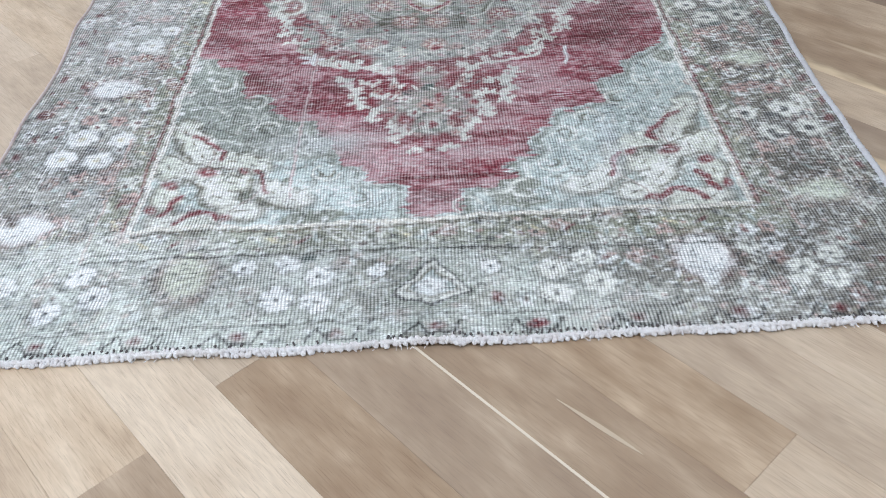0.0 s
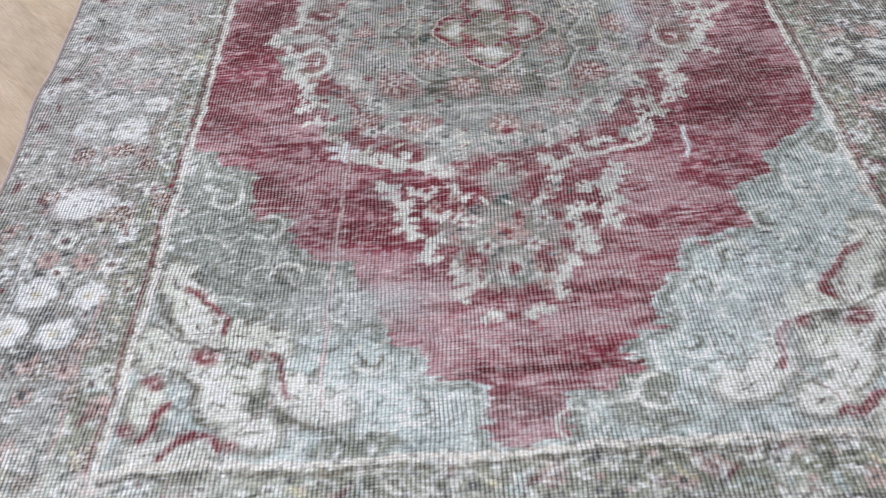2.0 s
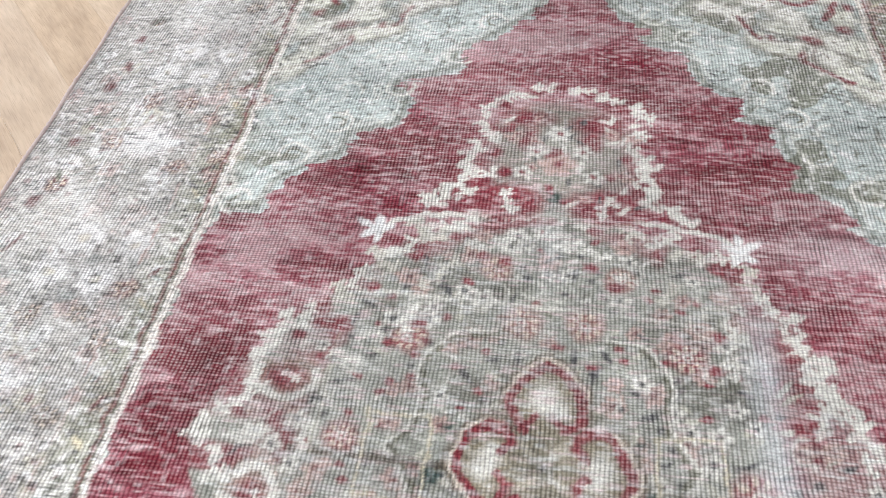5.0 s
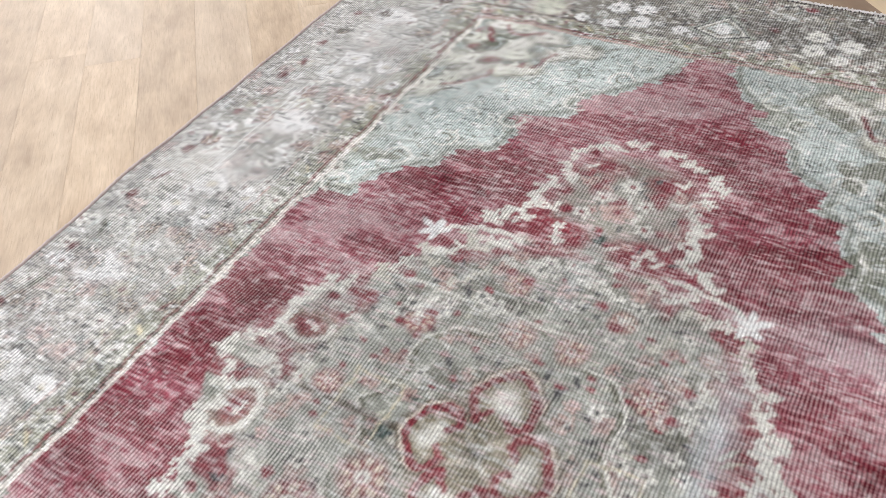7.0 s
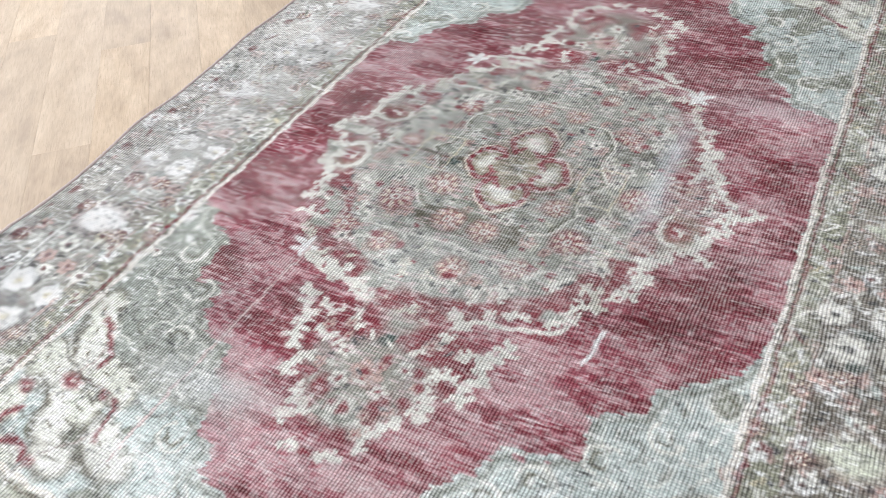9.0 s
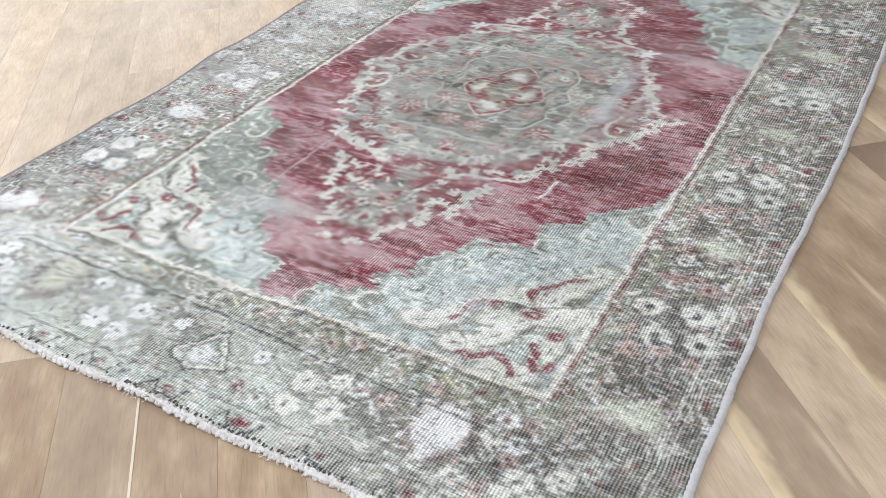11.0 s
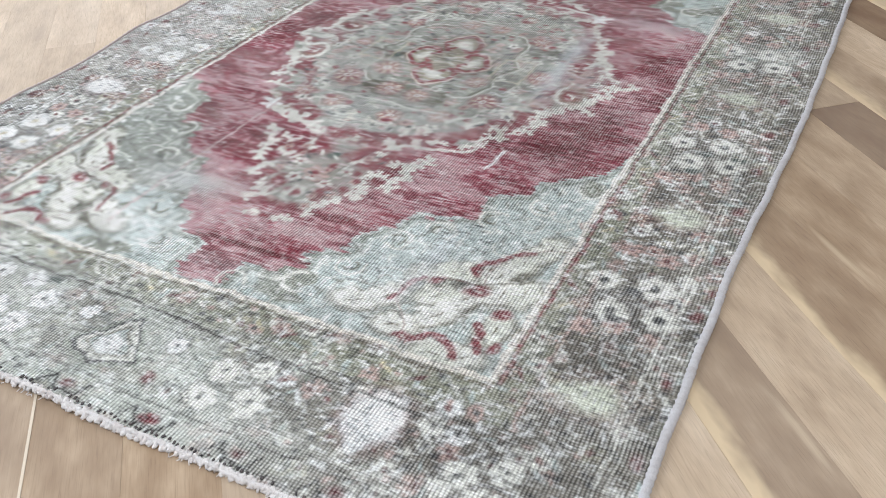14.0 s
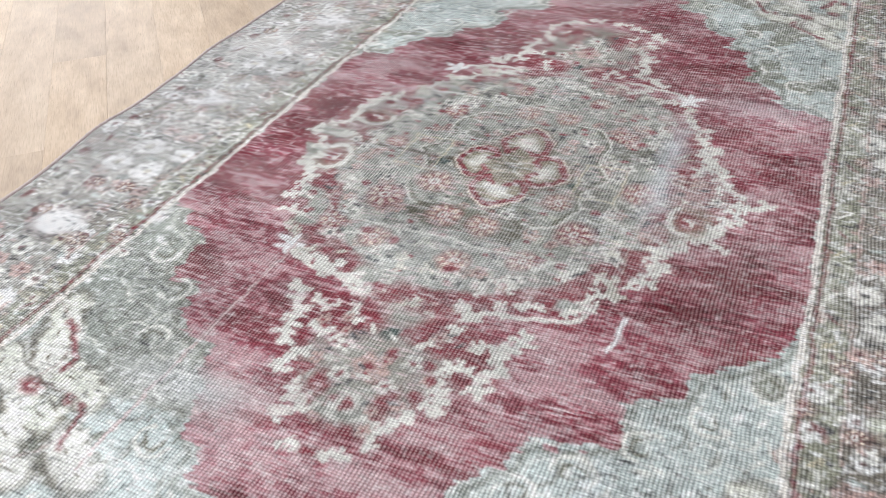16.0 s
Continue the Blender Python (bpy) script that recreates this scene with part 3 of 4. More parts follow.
RED_TOP = ((0.525, 2.868), (0.458, 2.890), (0.452, 2.965), (0.378, 2.985), (0.392, 3.050), (0.365, 3.10), (0.365, 3.150), (0.307, 3.170), (0.318, 3.235), (0.243, 3.275), (0.210, 3.385), (0.138, 3.405),
           (0.150, 3.458), (0.070, 3.535), (0.040, 3.640), (-0.046, 3.622), (-0.063, 3.547), (-0.106, 3.480), (-0.155, 3.425), (-0.235, 3.345), (-0.205, 3.300), (-0.330, 3.240), (-0.300, 3.190), (-0.310, 3.110),
           (-0.392, 3.075), (-0.395, 3.017), (-0.447, 2.985), (-0.500, 2.930), (-0.511, 2.862), (-0.575, 2.855), (-0.600, 2.80), (-0.600, 2.12))
OUTLINE = RED_OUTLINE + RED_TOP
red = inside(OUTLINE)
rag = red + (lattice(X, Y, 0.05, 0.006, 61) - 0.5) * 0.020 + (lattice(X, Y, 0.030, 0.018, 62) - 0.5) * 0.020
flood(np.clip(1 - np.abs(red + 0.012) / 0.012, 0, 1) * 0.75, MOSS)
flood(np.clip(1 - np.abs(red + 0.026) / 0.006, 0, 1) * 0.55 * (lattice(X, Y, 0.04, 0.04, 63) > 0.35), CREAM)
RF = np.clip(rag / 0.004, 0, 1)
flood(RF, RED)
flood(RF * np.clip(3.2 * cloud(X, Y, 0.07, 65, 2.6) - 1.35, 0, 0.95), DEEP)
# thin places, worn to pink along the wefts
pinks = np.clip(4.2 * cloud(X, Y, 0.05, 71, 3.0) - 1.8, 0, 0.85) + np.clip(2.8 * lattice(X, Y, 0.07, 0.0045, 75) - 1.5, 0, 0.75) + np.clip(3.6 * lattice(X, Y, 0.016, 0.010, 77) - 2.1, 0, 0.6)
for x, y, rx, ry, a in ((-0.24, 1.69, 0.14, 0.045, 1.1), (-0.34, 1.86, 0.10, 0.05, 0.5), (-0.02, 1.60, 0.22, 0.05, 0.5), (0.02, 3.52, 0.1, 0.12, 0.5), (0.50, 2.46, 0.07, 0.06, 0.7), (-0.52, 2.72, 0.09, 0.10, 0.9), (0.43, 2.80, 0.13, 0.09, 0.7), (0.02, 1.43, 0.06, 0.05, 0.5), (-0.45, 2.86, 0.12, 0.07, 0.8), (0.40, 2.00, 0.10, 0.05, 0.5), (-0.1, 3.40, 0.16, 0.10, 1.0),
                        (-0.40, 2.02, 0.12, 0.05, 0.5), (0.25, 1.85, 0.12, 0.06, 0.35), (0.1, 1.60, 0.1, 0.03, 0.4), (0.49, 2.35, 0.07, 0.1, 0.4), (0.05, 1.78, 0.3, 0.06, 0.35), (-0.33, 1.76, 0.14, 0.05, 0.5), (0.3, 1.95, 0.15, 0.09, 0.35), (-0.2, 3.18, 0.14, 0.05, 0.4)):
    pinks += a * np.clip(1.2 - np.hypot((X - x) / rx, (Y - y) / ry), 0, 0.8)
for x, y, rx, ry, a in ((0.27, 3.03, 0.11, 0.04, 1.0), (-0.5, 2.52, 0.08, 0.16, 0.8), (0.50, 2.62, 0.07, 0.06, 0.9), (-0.42, 1.94, 0.06, 0.05, 0.8), (-0.28, 3.06, 0.09, 0.05, 0.7), (0.05, 1.512, 0.12, 0.008, 0.9),
                        (0.5, 2.2, 0.08, 0.1, 0.4), (-0.3, 1.84, 0.1, 0.07, 0.5)):
    pinks -= a * np.clip(1.3 - np.hypot((X - x) / rx, (Y - y) / ry), 0, 1)
    flood(RF * a * 0.8 * np.clip(1.3 - np.hypot((X - x) / rx, (Y - y) / ry), 0, 1), DEEP)
pinks *= 0.5 + 0.6 * lattice(X, Y, 0.012, 0.007, 78)
flood(RF * np.clip(pinks, 0, 0.75), ROSE)
flood(RF * np.clip(1.5 * pinks - 0.85, 0, 0.72), srgb(192, 164, 168))

# a bleached reach where the drawing is all but gone
flood(0.85 * np.clip(1.25 - np.hypot((X + 0.27) / 0.15, (Y - 1.655) / 0.055), 0, 1) * np.clip(0.4 + 1.2 * lattice(X, Y, 0.03, 0.006, 79), 0, 1), srgb(176, 178, 172))

# 5. the medallion
MEDALLION = ((-0.500, 2.437), (-0.463, 2.355), (-0.405, 2.262), (-0.373, 2.160), (-0.325, 2.052), (-0.269, 2.013), (-0.178, 1.989), (-0.09, 1.945), (0.0, 1.945), (0.107, 1.978), (0.150, 2.005),
             (0.262, 2.035), (0.265, 2.105), (0.337, 2.150), (0.335, 2.235), (0.455, 2.392), (0.450, 2.472), (0.384, 2.545), (0.346, 2.672), (0.268, 2.808), (0.131, 2.863), (0.0, 2.915),
             (-0.131, 2.890), (-0.246, 2.829), (-0.331, 2.715), (-0.392, 2.650), (-0.463, 2.532))
med = inside(MEDALLION)
ML = np.clip(med / 0.004, 0, 1)
flood(ML, STONE)
flood(ML * np.clip(2.2 * cloud(X, Y, 0.16, 81, 1.8) - 0.85, 0, 0.75), srgb(164, 168, 164))
flood(ML * np.clip(2.6 * cloud(X, Y, 0.09, 84, 1.6) - 1.4, 0, 0.8), srgb(108, 108, 98))
HEART = ((-0.345, 2.44), (-0.32, 2.30), (-0.28, 2.16), (-0.20, 2.06), (-0.09, 2.005), (0.0, 2.0), (0.10, 2.03), (0.2, 2.09), (0.255, 2.2), (0.285, 2.35), (0.295, 2.5), (0.275, 2.64), (0.22, 2.75), (0.10, 2.83),
         (0.0, 2.87), (-0.13, 2.84), (-0.22, 2.78), (-0.29, 2.66), (-0.33, 2.55))
heart = inside(HEART)
# round the heart the red ground shows again between the twigs, most of all to the east
band = ML * np.clip(0.5 - heart / 0.016, 0, 1)
flood(band * np.clip(4.5 * lattice(X, Y, 0.045, 0.040, 87) - 1.9 + 1.6 * np.clip((X - 0.26) / 0.05, 0, 1) + 0.7 * np.clip((2.2 - Y) / 0.1, 0, 1), 0, 0.92), RED)
flood(band * np.clip(3.5 * cloud(X, Y, 0.05, 88) - 1.8, 0, 0.6), srgb(176, 160, 158))


def within(x, y, margin=0.0):
    j, i = int((y - NEAR) / (FAR - NEAR) * (NY - 1)), int((x - left_edge(y)) / (right_edge(y) - left_edge(y)) * (NX - 1))
    return 0 <= j < NY and 0 <= i < NX and med[j, i] > margin


# small flowers and twigs inside
r9 = np.random.default_rng(17)
for y in np.arange(1.97, 2.90, 0.029):
    for x in np.arange(-0.45, 0.42, 0.029):
        px, py, t, s = x + r9.uniform(-0.016, 0.016), y + r9.uniform(-0.016, 0.016), r9.uniform(0, 360), r9.uniform(0.7, 1.3)
        if within(px, py, 0.05):
            k = r9.integers(0, 7)
            if k < 2:
                leaf(px, py, 0.03 * s, 0.009, t, (srgb(188, 190, 178), SLATE)[k], 0.9)
            elif k == 2:
                flower(px, py, 0.017 * s, PINK, BRICK, 6, a=0.7)
            elif k == 3:
                flower(px, py, 0.016 * s, CREAM, SLATE, 5, a=0.75)
            elif k == 4:
                arc(px, py, 0.018 * s, t, t + 200, 0.005, CREAM, 0.55)
            else:
                blob(px, py, 0.008, 0.006, (SLATE, MADDER)[k - 5], a=0.75)
# the inner cartouche, drawn in cream and moss
for c, wd, f in ((srgb(110, 112, 96), 0.010, 1.0), (CREAM, 0.006, 1.035)):
    for sx in (-1, 1):
        for sy in (-1, 1):
            stroke(curve([(CX + sx * f * 0.0, CY + sy * f * 0.245), (CX + sx * f * 0.05, CY + sy * f * 0.235), (CX + sx * f * 0.075, CY + sy * f * 0.20), (CX + sx * f * 0.135, CY + sy * f * 0.19),
                          (CX + sx * f * 0.17, CY + sy * f * 0.13), (CX + sx * f * 0.165, CY + sy * f * 0.06), (CX + sx * f * 0.20, CY)]), wd, c, 0.68)
stroke([(-0.35, 2.425), (-0.135, 2.418)], 0.010, srgb(104, 98, 88), 0.75)
stroke([(0.105, 2.412), (0.25, 2.40)], 0.007, srgb(112, 108, 98), 0.5)
for sx in (-1, 1):
    blob(CX + sx * 0.143, 2.402, 0.013, 0.011, TEAL, a=0.95)
    blob(CX + sx * 0.15, 2.385, 0.006, 0.014, TEAL, a=0.8)
    blob(CX + sx * 0.13, 2.475, 0.010, 0.006, TEAL, a=0.5)
stroke([(-0.112, 2.216), (0.052, 2.208)], 0.072, srgb(108, 106, 92), 0.8)
for sx in (-1, 1):
    stroke([(CX + sx * 0.235, 2.365), (CX + sx * 0.150, 2.362), (CX + sx * 0.150, 2.49), (CX + sx * 0.235, 2.492), (CX + sx * 0.235, 2.365)], 0.005, srgb(200, 194, 172), 0.75)
    stroke([(CX + sx * 0.30, 2.16), (CX + sx * 0.305, 2.62)], 0.004, srgb(200, 198, 186), 0.4)
blob(-0.03, 2.285, 0.09, 0.018, srgb(112, 124, 104), a=0.5, soft=0.4)
for x, y, r, ring in ((-0.217, 2.622, 0.024, None), (0.183, 2.623, 0.024, None), (-0.284, 2.449, 0.022, None), (-0.139, 2.324, 0.034, STONE), (0.115, 2.33, 0.026, STONE), (0.257, 2.414, 0.032, None),
                      (-0.057, 2.666, 0.026, STONE), (0.038, 2.669, 0.026, STONE), (-0.214, 2.243, 0.034, None), (-0.073, 2.216, 0.030, MOSS), (0.009, 2.208, 0.030, MOSS), (0.177, 2.239, 0.033, None),
                      (-0.17, 2.11, 0.028, STONE), (0.0, 2.09, 0.028, STONE), (0.115, 2.13, 0.026, STONE), (-0.27, 2.13, 0.026, None), (-0.10, 2.77, 0.022, STONE), (0.09, 2.76, 0.022, STONE)):
    if ring is not None:
        blob(x, y, r * 1.6, r * 1.6, ring, a=0.7)
    rosette(x, y, r, 0.9, None if ring is None else srgb(150, 92, 92))
stroke([(-0.23, 2.147), (-0.05, 2.15), (0.06, 2.142), (0.20, 2.15)], 0.007, CREAM, 0.7)
stroke([(-0.31, 2.705), (-0.1, 2.70), (0.12, 2.69), (0.22, 2.68)], 0.006, CREAM, 0.6)
# the quatrefoil
qx, qy = -0.011, 2.430
blob(qx, qy, 0.105, 0.115, srgb(138, 134, 116), soft=0.15, a=0.8)
for turn, long, wide in ((90, 0.158, 0.046), (180, 0.116, 0.052), (0, 0.114, 0.052), (-90, 0.146, 0.048)):
    c, q = math.cos(radians(turn)), math.sin(radians(turn))
    L = lambda u, v: (qx + c * u * long - q * v * wide, qy + q * u * long + c * v * wide)
    rim = curve([L(0.34, 0.62), L(0.46, 0.98), L(0.66, 1.05), L(0.84, 0.70), L(0.95, 0.30), L(1.0, 0.0), L(0.95, -0.30), L(0.84, -0.70), L(0.66, -1.05), L(0.46, -0.98), L(0.34, -0.62)])
    grown = [(qx + (x - qx) * 1.085, qy + (y - qy) * 1.085) for x, y in rim]
    stroke(grown, 0.022, srgb(122, 114, 102), 0.6)
    stroke(grown, 0.008, srgb(206, 198, 186), 0.95)
    x, y = L(0.64, 0)
    blob(x, y, long * 0.30, wide * 0.86, srgb(150, 144, 126), radians(turn), 1.0, 0.1)
    stroke(rim, 0.0135, srgb(138, 50, 62), 0.95)
    x, y = L(0.66, 0.08)
    blob(x, y, long * 0.15, wide * 0.42, CREAM, radians(turn), 0.95, 0.35)
    x, y = L(0.56, -0.35)
    blob(x, y, long * 0.10, wide * 0.32, CREAM, radians(turn + 30), 0.8, 0.3)
    for v in (0.9, -0.9):
        stroke([L(0.36, v * 0.72), L(0.50, v * 0.30)], 0.011, MADDER, 0.9)
blob(qx, qy, 0.042, 0.046, srgb(142, 138, 122), soft=0.2)
for a0 in (45, 135, 225, 315):
    leaf(qx + 0.030 * math.cos(radians(a0)), qy + 0.034 * math.sin(radians(a0)), 0.05, 0.013, a0, srgb(176, 172, 158), 0.8)
flower(qx, qy, 0.020, srgb(120, 120, 106), SLATE, 4, a=0.7)

# 6. cream lace along the medallion's edge
r5 = np.random.default_rng(23)
for line, pitch, size, depth in ((MEDALLION, 0.052, 0.046, -0.004), (HEART, 0.062, 0.034, -0.022)):
    for k, ((ax, ay), (bx, by)) in enumerate(zip(line, line[1:] + line[:1])):
        ln = math.hypot(bx - ax, by - ay)
        out = math.atan2(ax - bx, by - ay)
        out += math.pi * (math.cos(out) * (ax - CX) + math.sin(out) * (ay - CY) < 0)
        n = max(1, round(ln / pitch))
        for i in range(n):
            t = (i + r5.uniform(0.3, 0.7)) / n
            d = depth * r5.uniform(0.2, 2.6)
            x, y = ax + (bx - ax) * t + math.cos(out) * d, ay + (by - ay) * t + math.sin(out) * d
            if abs(y - CY) < 0.11:
                continue
            turn = math.degrees(out) + r5.uniform(-35, 35) + (90 if (i + k) % 3 else 0)
            antler(x, y, turn, size * r5.uniform(0.75, 1.3), 0.95 if line is MEDALLION else 0.75, CREAM if (i + k) % 4 else srgb(196, 196, 186))
            if (i + k) % 2:
                blob(x - math.cos(out) * 0.026, y - math.sin(out) * 0.026, 0.012, 0.010, MADDER, a=0.85)
# hooked loops and twigs at the two sides
for x, y, rx, ry, turn in ((-0.382, 2.535, 0.046, 0.030, 150), (-0.386, 2.345, 0.034, 0.050, -100), (0.362, 2.350, 0.034, 0.046, 130)):
    blob(x, y, rx * 1.2, ry * 1.2, srgb(150, 138, 126), a=0.8, soft=0.2)
    blob(x, y, rx * 0.75, ry * 0.7, MADDER, a=0.75, soft=0.35)
    arc(x, y, rx, turn, turn + (235 if x < 0 else 150), 0.0115, CREAM, 0.95, ry)
    antler(x + 0.008, y, turn, 0.024, 0.9)
for x, y, turn, size in ((0.352, 2.545, 60, 0.055), (0.398, 2.525, 100, 0.055), (0.425, 2.480, 160, 0.045), (0.462, 2.430, 20, 0.055), (0.445, 2.395, 120, 0.045), (0.410, 2.345, 70, 0.060), (0.425, 2.290, 150, 0.045),
                         (0.372, 2.582, 100, 0.035), (-0.486, 2.440, 100, 0.045), (-0.440, 2.490, 50, 0.050), (-0.425, 2.525, 110, 0.045), (-0.445, 2.385, 120, 0.050), (-0.428, 2.320, 70, 0.050), (-0.405, 2.280, 100, 0.045),
                         (-0.335, 2.440, 90, 0.035), (-0.405, 2.440, 20, 0.035)):
    antler(x, y, turn, size)
# long cream wings either side of the pendants' necks
for sy in (-1, 1):
    y0 = 1.985 if sy < 0 else 2.882
    for sx in (-1, 1):
        stroke(curve([(CX + sx * 0.285, y0 - sy * 0.015 + 0.05 * -sy), (CX + sx * 0.26, y0 - sy * 0.02), (CX + sx * 0.19, y0 + sy * 0.0), (CX + sx * 0.12, y0 + sy * 0.01), (CX + sx * 0.085, y0 + sy * 0.05)]), 0.011, CREAM, 0.9)
        if not (sx > 0 and sy < 0):
            sprig(CX + sx * 0.285, y0 - sy * 0.045, 90 - sx * 60, 0.05, CHALK)
        blob(CX + sx * 0.05, y0 + sy * 0.03, 0.03, 0.014, MADDER, a=0.8)

# 7. the two pendants
for sy in (-1, 1):
    y0, span = (1.93, 0.30) if sy < 0 else (2.885, 0.315)
    Yp = lambda v: y0 + sy * v * span / 0.31
    blob(CX, Yp(0.13), 0.105, 0.135, STONE, soft=0.12)
    blob(CX, Yp(0.10), 0.15, 0.08, srgb(150, 140, 136), soft=0.2, a=0.8)
    if sy > 0:
        blob(CX, Yp(0.20), 0.125, 0.11, srgb(146, 142, 134), soft=0.15, a=0.9)
        blob(CX + 0.07, Yp(0.25), 0.05, 0.03, RED, soft=0.3, a=0.8)
        blob(CX - 0.06, Yp(0.26), 0.05, 0.025, RED, soft=0.3, a=0.7)
    blob(CX, Yp(0.15), 0.06, 0.07, srgb(168, 170, 160), soft=0.3)
    for sx in (-1, 1):
        blob(CX + sx * 0.085, Yp(0.035), 0.066, 0.042, RED if sy < 0 else MADDER, soft=0.2, a=0.95)
        blob(CX + sx * 0.155, Yp(0.085), 0.040, 0.060, RED, soft=0.3, a=0.85)
        antler(CX + sx * 0.085, Yp(0.035), 70 * sx, 0.045, 0.9)
        blob(CX + sx * 0.055, Yp(0.20), 0.022, 0.035, MADDER, a=0.7)
        # the leafy rim, twig by twig
        rim = ((0.195, 0.015, 60, 0.062), (0.150, 0.028, 20, 0.044), (0.168, 0.100, 80, 0.066), (0.118, 0.092, 30, 0.046), (0.128, 0.165, 110, 0.056), (0.092, 0.232, 60, 0.044), (0.060, 0.262, 120, 0.056), (0.030, 0.320, 10, 0.040)) if sy < 0 else \
            ((0.195, 0.035, 40, 0.060), (0.165, 0.080, 95, 0.060), (0.150, 0.150, 70, 0.062), (0.125, 0.100, 20, 0.040), (0.130, 0.215, 120, 0.050), (0.140, 0.285, 60, 0.050), (0.085, 0.330, 20, 0.050), (0.035, 0.350, 0, 0.040))
        for k, (dx, dv, turn, size) in enumerate(rim):
            antler(CX + sx * dx, Yp(dv), turn * sx * -sy, size, 1.0 if sy < 0 else 0.9)
            blob(CX + sx * (dx - 0.034), Yp(dv + 0.010), 0.015, 0.012, RED, a=0.8)
    blob(CX - 0.005, Yp(0.055), 0.013, 0.018, TEAL, a=0.9)
    flower(CX, Yp(0.14), 0.034, PINK, MADDER, 6, a=0.85)
    flower(CX, Yp(0.22), 0.024, CREAM, MADDER, 6, a=0.8)
    r6 = np.random.default_rng(40 + sy)
    for k in range(46):
        u, v = r6.uniform(-1, 1), r6.uniform(0.02, 0.27)
        px, py, t = CX + u * (0.14 if sy > 0 else 0.15 - 0.32 * v), Yp(v), r6.uniform(0, 360)
        if k % 4 == 0:
            flower(px, py, 0.013, PINK, MADDER, 5, a=0.8)
        elif k % 4 == 1:
            leaf(px, py, 0.03, 0.010, t, CREAM, 0.9)
        elif k % 4 == 2:
            blob(px, py, 0.012, 0.008, MADDER, t, 0.8)
        else:
            leaf(px, py, 0.024, 0.008, t, SLATE, 0.75)
    for dx, dv in ((-0.06, 0.11), (0.06, 0.11), (-0.04, 0.17), (0.04, 0.17)):
        flower(CX + dx, Yp(dv), 0.020, CREAM, MADDER, 5, a=0.7)

